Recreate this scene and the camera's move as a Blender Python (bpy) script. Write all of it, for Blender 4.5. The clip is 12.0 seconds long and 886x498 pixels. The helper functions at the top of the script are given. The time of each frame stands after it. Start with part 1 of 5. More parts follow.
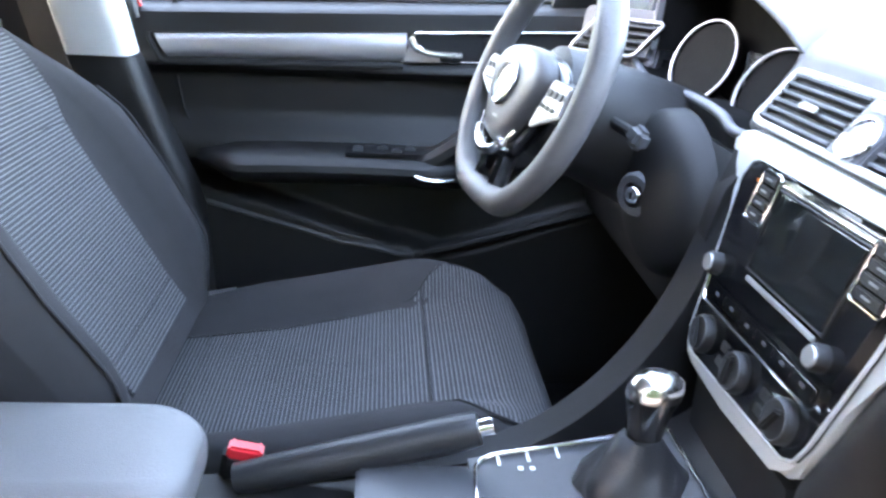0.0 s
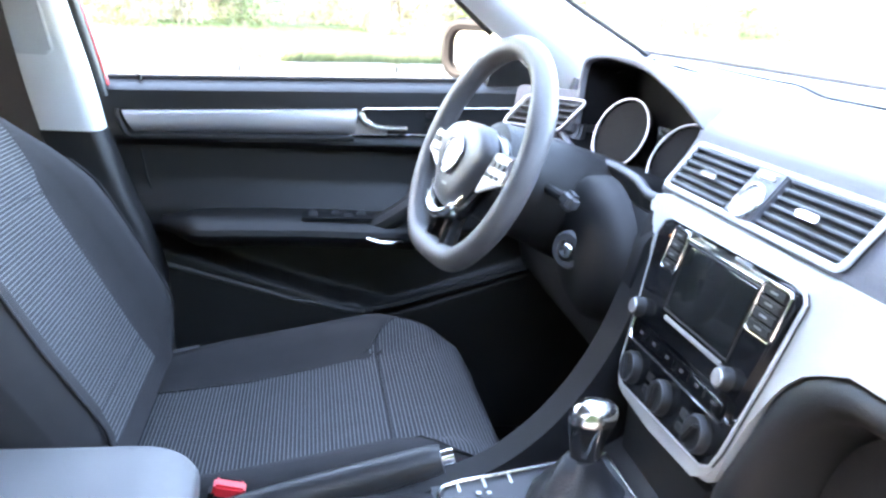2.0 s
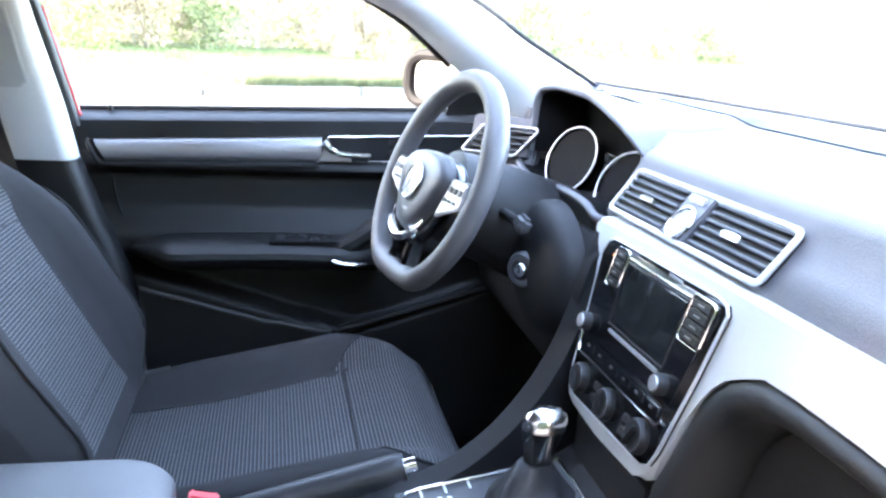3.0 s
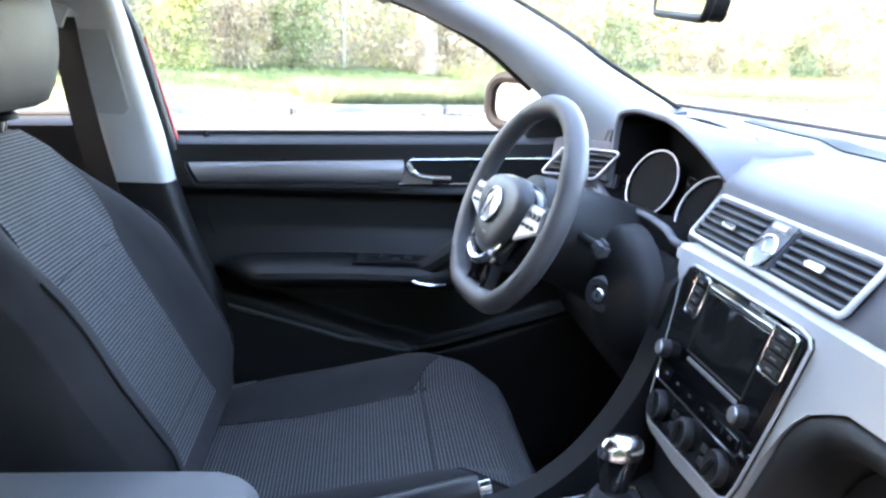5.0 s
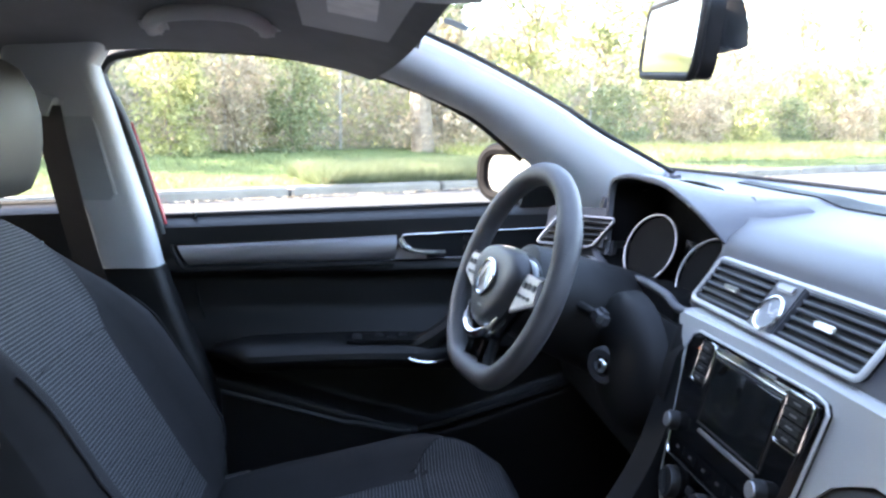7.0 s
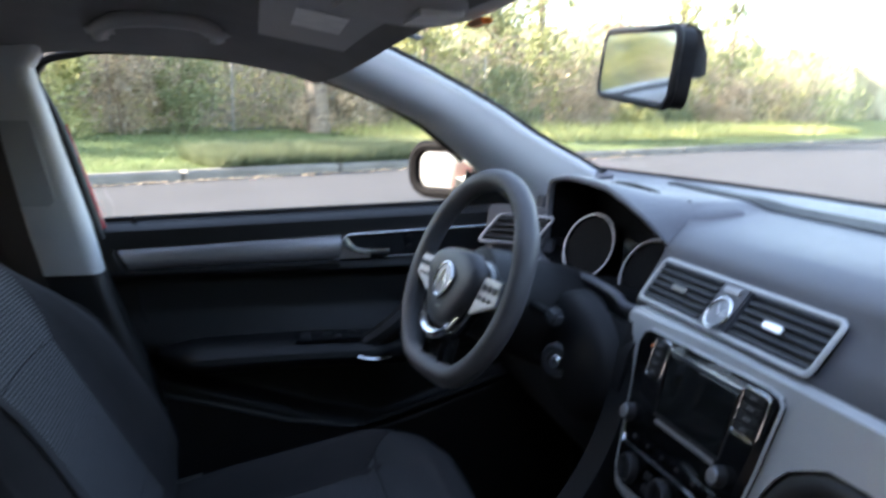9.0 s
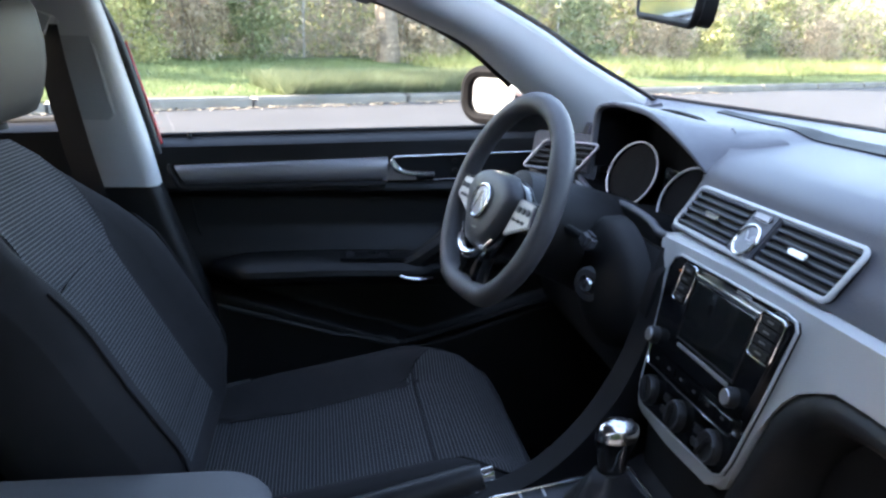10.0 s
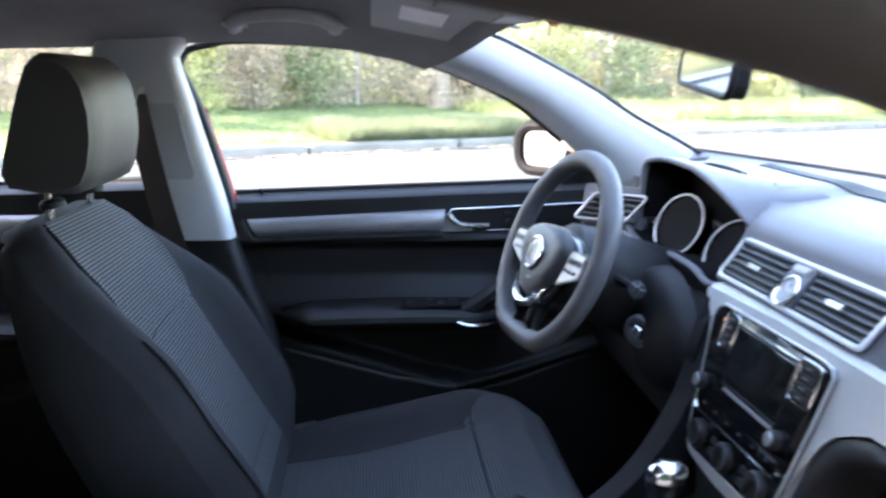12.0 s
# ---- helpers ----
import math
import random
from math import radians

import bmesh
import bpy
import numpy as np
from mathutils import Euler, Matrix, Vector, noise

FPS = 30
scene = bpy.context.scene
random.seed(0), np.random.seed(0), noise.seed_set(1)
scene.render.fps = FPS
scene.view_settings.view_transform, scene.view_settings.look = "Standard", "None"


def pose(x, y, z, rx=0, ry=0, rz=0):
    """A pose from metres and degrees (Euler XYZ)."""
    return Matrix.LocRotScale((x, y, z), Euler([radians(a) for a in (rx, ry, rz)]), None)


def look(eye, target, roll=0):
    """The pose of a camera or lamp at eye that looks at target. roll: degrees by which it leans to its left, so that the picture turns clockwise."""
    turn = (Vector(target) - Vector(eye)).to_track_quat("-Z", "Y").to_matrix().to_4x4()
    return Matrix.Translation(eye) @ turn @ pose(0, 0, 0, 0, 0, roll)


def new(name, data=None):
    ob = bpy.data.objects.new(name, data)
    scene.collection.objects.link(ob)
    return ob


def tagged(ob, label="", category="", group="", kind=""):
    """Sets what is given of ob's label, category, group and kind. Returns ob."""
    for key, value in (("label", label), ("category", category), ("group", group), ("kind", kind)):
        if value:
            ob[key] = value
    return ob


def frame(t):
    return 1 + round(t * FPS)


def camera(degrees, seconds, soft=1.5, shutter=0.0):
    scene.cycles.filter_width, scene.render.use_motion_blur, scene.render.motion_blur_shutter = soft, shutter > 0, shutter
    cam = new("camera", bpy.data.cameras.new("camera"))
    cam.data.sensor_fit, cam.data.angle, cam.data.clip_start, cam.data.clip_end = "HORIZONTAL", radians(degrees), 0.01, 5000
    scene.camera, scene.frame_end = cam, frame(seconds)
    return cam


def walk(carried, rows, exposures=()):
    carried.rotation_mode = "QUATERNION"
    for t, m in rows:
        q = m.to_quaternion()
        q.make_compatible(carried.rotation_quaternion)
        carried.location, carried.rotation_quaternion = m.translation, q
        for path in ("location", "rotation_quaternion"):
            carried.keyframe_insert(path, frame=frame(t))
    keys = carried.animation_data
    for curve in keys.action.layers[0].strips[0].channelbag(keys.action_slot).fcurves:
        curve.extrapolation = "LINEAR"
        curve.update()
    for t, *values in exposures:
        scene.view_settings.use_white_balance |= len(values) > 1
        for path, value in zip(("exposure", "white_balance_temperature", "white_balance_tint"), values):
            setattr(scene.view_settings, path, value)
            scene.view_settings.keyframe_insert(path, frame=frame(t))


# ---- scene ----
cam = camera(57.0, 12.0, soft=2.5, shutter=0.5)
METRES, EYE, TILT, LEAN, TURN = 1.0, 1.2, -16.0, 0.0, 0.0
PATH = [
    (0, (0.037, -0.604, 1.019), (0.195, 1.26, 0.311), 3.2),
    (0.5, (0.026, -0.594, 1.025), (0.132, 1.279, 0.332), 3.6),
    (1, (0.034, -0.621, 1.022), (0.306, 1.256, 0.388), 4.5),
    (1.5, (-0.001, -0.663, 1.035), (0.314, 1.229, 0.469), 6.6),
    (2, (-0.013, -0.716, 1.046), (0.32, 1.177, 0.494), 3.6),
    (2.5, (-0.016, -0.743, 1.053), (0.408, 1.143, 0.542), 4.8),
    (2.7, (-0.014, -0.758, 1.058), (0.414, 1.132, 0.562), 4.0),
    (4.3, (-0.057, -0.844, 1.071), (0.289, 1.062, 0.571), 3.6),
    (4.5, (-0.048, -0.824, 1.071), (0.208, 1.091, 0.553), 3.2),
    (5, (-0.016, -0.795, 1.078), (0.2, 1.138, 0.609), 2.8),
    (5.5, (-0.005, -0.787, 1.071), (0.234, 1.154, 0.654), 1.8),
    (6, (-0.004, -0.769, 1.07), (0.19, 1.205, 0.808), 0.8),
    (6.5, (0.001, -0.759, 1.07), (0.167, 1.204, 0.723), -2.2),
    (7, (-0.001, -0.763, 1.07), (0.21, 1.205, 0.782), 0.5),
    (7.2, (-0.003, -0.766, 1.07), (0.255, 1.196, 0.776), 0.0),
    (8.8, (-0.1, -0.781, 1.102), (0.439, 1.124, 0.819), 2.7),
    (9, (-0.097, -0.785, 1.111), (0.366, 1.132, 0.776), 0.6),
    (9.5, (-0.073, -0.804, 1.098), (0.278, 1.103, 0.606), -0.1),
    (10, (-0.059, -0.819, 1.097), (0.241, 1.095, 0.601), 1.6),
    (10.5, (-0.039, -0.82, 1.095), (0.23, 1.099, 0.6), 1.2),
    (11, (-0.041, -0.815, 1.102), (0.093, 1.134, 0.672), 1.0),
    (11.5, (-0.051, -0.815, 1.102), (-0.016, 1.14, 0.681), 0.1),
    (12, (-0.078, -0.895, 1.127), (0.098, 1.057, 0.731), 0.5),
]
walk(cam, [(t, look(eye, target, roll)) for t, eye, target, roll in PATH],
     [(0.0, 6.1, 7950, 20), (0.5, 6.1, 7950, 20), (1.5, 6.1, 7600, 20), (2.5, 6.0, 7400, 20), (4.5, 5.1, 7300, 20), (5.5, 5.0, 7200, 20), (6.5, 4.45, 7100, 20), (7.0, 4.3, 7100, 20), (9.0, 3.3, 7100, 19), (9.5, 3.2, 7100, 19), (10.0, 3.7, 7000, 19), (10.5, 4.2, 7050, 21), (11.5, 4.5, 7000, 21), (12.0, 4.5, 7000, 21)])

# ---- light ----
world = bpy.data.worlds.new("sky")
scene.world = world
world.use_nodes = True
wn = world.node_tree.nodes
sky = wn.new("ShaderNodeTexSky")
sky.sky_type, sky.sun_disc = 'NISHITA', False
SUN_EL, SUN_AZ = radians(21), radians(262)      # azimuth from +y, clockwise seen from above
sky.sun_elevation, sky.sun_rotation = SUN_EL, SUN_AZ
wn["Background"].inputs[1].default_value = 0.15
world.node_tree.links.new(sky.outputs[0], wn["Background"].inputs[0])
sun = new("sun", bpy.data.lights.new("sun", 'SUN'))
sun.data.energy, sun.data.angle, sun.data.color = 4.0, radians(0.6), (1.0, 0.95, 0.88)
sun_dir = Vector((math.sin(SUN_AZ) * math.cos(SUN_EL), math.cos(SUN_AZ) * math.cos(SUN_EL), math.sin(SUN_EL)))
sun.matrix_world = Matrix.Translation(sun_dir * 30) @ sun_dir.to_track_quat("Z", "Y").to_matrix().to_4x4()


# ---- materials ----
def material(name, color, rough=0.6, metal=0.0, spec=0.5, noise_scale=40.0, var=0.12, bump=0.1, fine=400.0, coat=0.0):
    m = bpy.data.materials.new(name)
    m.use_nodes = True
    nt = m.node_tree
    N, L = nt.nodes, nt.links
    b = N["Principled BSDF"]
    b.inputs["Roughness"].default_value, b.inputs["Metallic"].default_value = rough, metal
    b.inputs["Specular IOR Level"].default_value = spec
    b.inputs["Coat Weight"].default_value = coat
    tc = N.new("ShaderNodeTexCoord")
    n1 = N.new("ShaderNodeTexNoise")
    n1.inputs["Scale"].default_value, n1.inputs["Detail"].default_value = noise_scale, 5
    n2 = N.new("ShaderNodeTexNoise")
    n2.inputs["Scale"].default_value, n2.inputs["Detail"].default_value = fine, 3
    for n in (n1, n2):
        L.new(tc.outputs["Object"], n.inputs["Vector"])
    ramp = N.new("ShaderNodeMapRange")
    ramp.inputs[1].default_value, ramp.inputs[2].default_value = 0.3, 0.7
    ramp.inputs[3].default_value, ramp.inputs[4].default_value = 1 - var, 1 + var
    L.new(n1.outputs[0], ramp.inputs[0])
    mul = N.new("ShaderNodeMix")
    mul.data_type, mul.blend_type = 'RGBA', 'MULTIPLY'
    mul.inputs[0].default_value = 1.0
    mul.inputs[6].default_value = (*color, 1)
    L.new(ramp.outputs[0], mul.inputs[7])
    L.new(mul.outputs[2], b.inputs["Base Color"])
    rr = N.new("ShaderNodeMapRange")
    rr.inputs[3].default_value, rr.inputs[4].default_value = max(rough - 0.08, 0.02), min(rough + 0.08, 1)
    L.new(n1.outputs[0], rr.inputs[0])
    L.new(rr.outputs[0], b.inputs["Roughness"])
    if bump:
        bp = N.new("ShaderNodeBump")
        bp.inputs["Strength"].default_value, bp.inputs["Distance"].default_value = bump, 0.002
        L.new(n2.outputs[0], bp.inputs["Height"])
        L.new(bp.outputs[0], b.inputs["Normal"])
    return m


def striped(name, dark, light, axis, pitch):
    """Ribbed seat cloth: thin pale ribs across the seat on a dark ground."""
    m = material(name, dark, 0.9, spec=0.2, noise_scale=25, var=0.15, bump=0.25, fine=900)
    nt = m.node_tree
    N, L = nt.nodes, nt.links
    b = N["Principled BSDF"]
    tc = N.new("ShaderNodeTexCoord")
    sep = N.new("ShaderNodeSeparateXYZ")
    L.new(tc.outputs["Object"], sep.inputs[0])
    mth = N.new("ShaderNodeMath")
    mth.operation = 'MULTIPLY'
    mth.inputs[1].default_value = 2 * math.pi / pitch
    L.new(sep.outputs[axis], mth.inputs[0])
    sn = N.new("ShaderNodeMath")
    sn.operation = 'SINE'
    L.new(mth.outputs[0], sn.inputs[0])
    mr = N.new("ShaderNodeMapRange")
    mr.interpolation_type = 'SMOOTHSTEP'
    mr.inputs[1].default_value, mr.inputs[2].default_value = 0.15, 0.85
    L.new(sn.outputs[0], mr.inputs[0])
    old = b.inputs["Base Color"].links[0].from_socket
    mx = N.new("ShaderNodeMix")
    mx.data_type = 'RGBA'
    L.new(mr.outputs[0], mx.inputs[0])
    L.new(old, mx.inputs[6])
    mx.inputs[7].default_value = (*light, 1)
    L.new(mx.outputs[2], b.inputs["Base Color"])
    bp = N.new("ShaderNodeBump")
    bp.inputs["Strength"].default_value, bp.inputs["Distance"].default_value = 0.5, 0.001
    L.new(sn.outputs[0], bp.inputs["Height"])
    L.new(bp.outputs[0], b.inputs["Normal"])
    return m


def glass_material(name, gloss):
    m = bpy.data.materials.new(name)
    m.use_nodes = True
    N, L = m.node_tree.nodes, m.node_tree.links
    N.remove(N["Principled BSDF"])
    tr, gl, mx = (N.new("ShaderNode" + k) for k in ("BsdfTransparent", "BsdfGlossy", "MixShader"))
    gl.inputs["Roughness"].default_value = 0.02
    tr.inputs[0].default_value = (0.95, 0.97, 0.96, 1)
    mx.inputs[0].default_value = gloss
    L.new(tr.outputs[0], mx.inputs[1])
    L.new(gl.outputs[0], mx.inputs[2])
    L.new(mx.outputs[0], N["Material Output"].inputs[0])
    return m


def leaf_material(name, a, b2, trans=0.35):
    m = bpy.data.materials.new(name)
    m.use_nodes = True
    N, L = m.node_tree.nodes, m.node_tree.links
    b = N["Principled BSDF"]
    geo = N.new("ShaderNodeNewGeometry")
    rmp = N.new("ShaderNodeValToRGB")
    rmp.color_ramp.elements[0].color, rmp.color_ramp.elements[1].color = (*a, 1), (*b2, 1)
    L.new(geo.outputs["Random Per Island"], rmp.inputs[0])
    L.new(rmp.outputs[0], b.inputs["Base Color"])
    b.inputs["Roughness"].default_value = 0.6
    tl, mx = N.new("ShaderNodeBsdfTranslucent"), N.new("ShaderNodeMixShader")
    mx.inputs[0].default_value = trans
    L.new(rmp.outputs[0], tl.inputs[0])
    L.new(b.outputs[0], mx.inputs[1])
    L.new(tl.outputs[0], mx.inputs[2])
    L.new(mx.outputs[0], N["Material Output"].inputs[0])
    return m


CLOTH = material("dark seat cloth", (0.029, 0.0280, 0.030), 0.85, spec=0.25, noise_scale=14, var=0.15, bump=0.35, fine=1200)
RIB_X = striped("ribbed cloth cushion", (0.036, 0.037, 0.041), (0.125, 0.125, 0.13), 0, 0.0055)
RIB_Z = striped("ribbed cloth back", (0.036, 0.037, 0.041), (0.125, 0.125, 0.13), 2, 0.0055)
VINYL = material("black grained plastic", (0.0108, 0.0103, 0.0109), 0.5, spec=0.4, noise_scale=9, var=0.12, bump=0.3, fine=700)
DASH = material("charcoal soft dash", (0.085, 0.086, 0.098), 0.40, noise_scale=7, var=0.08, bump=0.35, fine=650)
DARK = material("matt black plastic", (0.006, 0.006, 0.007), 0.6, spec=0.3, noise_scale=12, var=0.2, bump=0.15)
GLOSS = material("piano black", (0.008, 0.008, 0.009), 0.12, noise_scale=5, var=0.1, bump=0.0, coat=0.5)
LEATHER = material("leather rim", (0.085, 0.080, 0.082), 0.46, noise_scale=30, var=0.12, bump=0.3, fine=500)
SILVER = material("satin silver trim", (0.52, 0.525, 0.52), 0.36, metal=0.25, noise_scale=3, var=0.04, bump=0.04, fine=300)
STRIP = material("brushed pewter strip", (0.42, 0.41, 0.42), 0.42, metal=0.75, noise_scale=6, var=0.06, bump=0.08, fine=300)
CHROME = material("chrome", (0.80, 0.80, 0.80), 0.16, metal=1.0, noise_scale=4, var=0.02, bump=0.0)
GREY = material("light grey pillar trim", (0.50, 0.51, 0.51), 0.7, noise_scale=8, var=0.05, bump=0.3, fine=500)
HEADLINER = material("grey headliner cloth", (0.22, 0.22, 0.225), 0.95, spec=0.1, noise_scale=12, var=0.08, bump=0.4, fine=1500)
ARMREST = material("grey armrest vinyl", (0.135, 0.133, 0.137), 0.5, noise_scale=10, var=0.06, bump=0.35, fine=600)
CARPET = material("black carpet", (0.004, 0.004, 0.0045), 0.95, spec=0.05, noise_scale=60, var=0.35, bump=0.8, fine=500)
PAINT = material("red car paint", (0.42, 0.012, 0.012), 0.35, spec=0.3, noise_scale=3, var=0.05, bump=0.0, coat=0.25)
RUBBER = material("black rubber seal", (0.008, 0.008, 0.008), 0.7, noise_scale=20, var=0.2, bump=0.1)
HUB_SKIN = material("grained hub cover", (0.052, 0.053, 0.059), 0.42, noise_scale=12, var=0.08, bump=0.25, fine=700)
DARK_LEATHER = material("black leather", (0.015, 0.015, 0.017), 0.4, noise_scale=30, var=0.15, bump=0.3, fine=500)
FITTING = material("mid grey roof fitting", (0.42, 0.42, 0.425), 0.7, noise_scale=9, var=0.06, bump=0.3, fine=600)
SCREEN = material("dark display glass", (0.012, 0.013, 0.013), 0.06, noise_scale=4, var=0.1, bump=0.0, coat=0.6)
SLAT = material("grey vent slat", (0.045, 0.045, 0.05), 0.4, noise_scale=20, var=0.1, bump=0.1)
WEB = material("black belt webbing", (0.007, 0.007, 0.008), 0.8, noise_scale=40, var=0.2, bump=0.5, fine=800)
RED = material("red buckle button", (0.75, 0.03, 0.04), 0.35, noise_scale=20, var=0.06, bump=0.05)
DARK_RED = material("dull red", (0.18, 0.02, 0.02), 0.5, bump=0.0)
AMBER = material("amber lamp", (0.9, 0.2, 0.02), 0.4, bump=0.0)
WHITE = material("pale print", (0.7, 0.7, 0.7), 0.5, bump=0.0)
DIM = material("dim print", (0.22, 0.22, 0.22), 0.5, bump=0.0)
DIAL = material("dial black", (0.003, 0.003, 0.0035), 0.7, spec=0.08, bump=0.0)
MIRROR = material("mirror glass", (0.78, 0.80, 0.80), 0.02, metal=1.0, noise_scale=2, var=0.01, bump=0.0)
GLASS = glass_material("clear window glass", 0.03)
ASPHALT = material("pale worn asphalt", (0.042, 0.042, 0.045), 0.9, noise_scale=0.8, var=0.15, bump=0.6, fine=60)
KERB = material("weathered concrete", (0.18, 0.17, 0.15), 0.9, noise_scale=2.5, var=0.22, bump=0.6, fine=50)
SOIL = material("mown grass sward", (0.11, 0.14, 0.055), 0.95, spec=0.1, noise_scale=1.3, var=0.35, bump=1.0, fine=30)
BARK = material("grey bark", (0.22, 0.18, 0.14), 0.9, noise_scale=6, var=0.3, bump=1.0, fine=40)
WIRE = material("galvanised wire", (0.35, 0.35, 0.34), 0.5, metal=0.6, bump=0.0)
BACK = material("far woodland", (0.34, 0.32, 0.23), 1.0, spec=0.0, noise_scale=0.5, var=0.6, bump=0.0)
GRASS = leaf_material("grass blades", (0.085, 0.12, 0.042), (0.21, 0.24, 0.11), 0.3)
LEAF_Y = leaf_material("yellow-green leaves", (0.20, 0.23, 0.09), (0.54, 0.52, 0.25))
LEAF_G = leaf_material("green leaves", (0.12, 0.15, 0.07), (0.32, 0.35, 0.19))
LEAF_B = leaf_material("dry brown brush", (0.26, 0.21, 0.15), (0.55, 0.46, 0.34))


# ---- mesh helpers ----
def finish(bm, name, mat, angle=35):
    bmesh.ops.recalc_face_normals(bm, faces=bm.faces)
    me = bpy.data.meshes.new(name)
    bm.to_mesh(me)
    bm.free()
    me.materials.append(mat)
    for p in me.polygons:
        p.use_smooth = True
    me.set_sharp_from_angle(angle=radians(angle))
    return me


def thing(name, label, category, at=None, kind="", group=""):
    ob = new(name)
    ob.empty_display_size = 0.05
    if at is not None:
        ob.matrix_world = at
    return tagged(ob, label, category, group, kind)


def part(name, bm, mat, parent=None, label="", angle=35, m=None):
    ob = new(name, finish(bm, name, mat, angle))
    if m is not None:
        ob.matrix_basis = m
    ob.parent = parent
    if label:
        ob["label"] = label
    return ob


def box(sx, sy, sz, loc=(0, 0, 0), bevel=0.003, seg=2, bm=None, rot=None):
    bm = bm or bmesh.new()
    m = Matrix.Translation(loc) @ (rot or Matrix()) @ Matrix.Diagonal((sx, sy, sz, 1))
    got = bmesh.ops.create_cube(bm, size=1, matrix=m)
    if bevel:
        edges = list({e for v in got["verts"] for e in v.link_edges})
        bmesh.ops.bevel(bm, geom=edges, offset=bevel, segments=seg, affect='EDGES', clamp_overlap=True)
    return bm


def loft(rings, closed=True, caps=True, bm=None):
    bm = bm or bmesh.new()
    vs = [[bm.verts.new(p) for p in ring] for ring in rings]
    n = len(vs[0])
    for a, b in zip(vs, vs[1:]):
        for i in range(n if closed else n - 1):
            j = (i + 1) % n
            bm.faces.new((a[i], a[j], b[j], b[i]))
    if caps and closed:
        bm.faces.new(vs[0][::-1])
        bm.faces.new(vs[-1])
    return bm


def tube(points, r, seg=10, bm=None, closed=False):
    """A round bar along a line; r is a number or one for each point."""
    pts = [Vector(p) for p in points]
    n = len(pts)
    rings, up = [], None
    for i, p in enumerate(pts):
        a = pts[i - 1] if (i or closed) else p
        b = pts[(i + 1) % n] if (i < n - 1 or closed) else p
        d = (b - a).normalized()
        if up is None:
            up = d.orthogonal().normalized()
        up = (up - d * up.dot(d)).normalized()
        side = d.cross(up)
        rad = r[i] if isinstance(r, (list, tuple)) else r
        rings.append([p + (up * math.cos(k * 2 * math.pi / seg) + side * math.sin(k * 2 * math.pi / seg)) * rad for k in range(seg)])
    if closed:
        rings.append(rings[0])
        bm = loft(rings, caps=False, bm=bm)
        bmesh.ops.remove_doubles(bm, verts=bm.verts, dist=1e-6)
        return bm
    return loft(rings, bm=bm)


def disc(profile, seg=32, bm=None, m=None):
    """A turned body round local z: profile of (radius, height)."""
    rings = [[Vector((r * math.cos(k * 2 * math.pi / seg), r * math.sin(k * 2 * math.pi / seg), h)) for k in range(seg)] for r, h in profile]
    if m is not None:
        rings = [[m @ p for p in ring] for ring in rings]
    return loft(rings, bm=bm)


def sheet(f, nu, nv, thick, bm=None):
    """A solid sheet: f(u, v) for u, v in 0..1, thick is the offset vector of its back."""
    bm = bm or bmesh.new()
    t = Vector(thick)
    front = [[bm.verts.new(f(i / nu, j / nv)) for j in range(nv + 1)] for i in range(nu + 1)]
    back = [[bm.verts.new(front[i][j].co + t) for j in range(nv + 1)] for i in range(nu + 1)]
    for i in range(nu):
        for j in range(nv):
            bm.faces.new((front[i][j], front[i + 1][j], front[i + 1][j + 1], front[i][j + 1]))
            bm.faces.new((back[i][j], back[i][j + 1], back[i + 1][j + 1], back[i + 1][j]))
    rim = [(i, 0) for i in range(nu)] + [(nu, j) for j in range(nv)] + [(i, nv) for i in range(nu, 0, -1)] + [(0, j) for j in range(nv, 0, -1)]
    for a, b in zip(rim, rim[1:] + rim[:1]):
        bm.faces.new((front[a[0]][a[1]], back[a[0]][a[1]], back[b[0]][b[1]], front[b[0]][b[1]]))
    return bm


def plate(outline, t, frame_m, bevel=0.0, seg=2, bm=None):
    """A flat plate from a 2D outline (u, v), t thick along +w; frame_m maps (u, v, w) to the world."""
    bm = bm or bmesh.new()
    a = [bm.verts.new(frame_m @ Vector((u, v, 0))) for u, v in outline]
    b = [bm.verts.new(frame_m @ Vector((u, v, t))) for u, v in outline]
    n = len(a)
    bm.faces.new(a[::-1])
    top = bm.faces.new(b)
    for i in range(n):
        bm.faces.new((a[i], a[(i + 1) % n], b[(i + 1) % n], b[i]))
    if bevel:
        bmesh.ops.bevel(bm, geom=list(top.edges), offset=bevel, segments=seg, affect='EDGES', clamp_overlap=True)
    return bm


def rrect(w, h, r, n=5, cu=0.0, cv=0.0):
    out = []
    for sx, sy, a0 in ((1, 1, 0), (-1, 1, 90), (-1, -1, 180), (1, -1, 270)):
        for k in range(n + 1):
            a = radians(a0 + 90 * k / n)
            out.append((cu + sx * (w / 2 - r) + r * math.cos(a), cv + sy * (h / 2 - r) + r * math.sin(a)))
    return out


def smooth(a, b, x):
    t = min(max((x - a) / (b - a), 0), 1)
    return t * t * (3 - 2 * t)


def bez(pts, n=8):
    """A smooth line through the points (Catmull-Rom)."""
    P = [Vector(p) for p in pts]
    P = [P[0] * 2 - P[1]] + P + [P[-1] * 2 - P[-2]]
    out = []
    for i in range(1, len(P) - 2):
        for k in range(n):
            t = k / n
            a, b, c, d = P[i - 1:i + 3]
            out.append(0.5 * (2 * b + (c - a) * t + (2 * a - 5 * b + 4 * c - d) * t * t + (3 * b - a - 3 * c + d) * t ** 3))
    return out + [P[-2]]


def lerp(xs, ys, x):
    return float(np.interp(x, xs, ys))


CY = 0.015     # the car's centre line

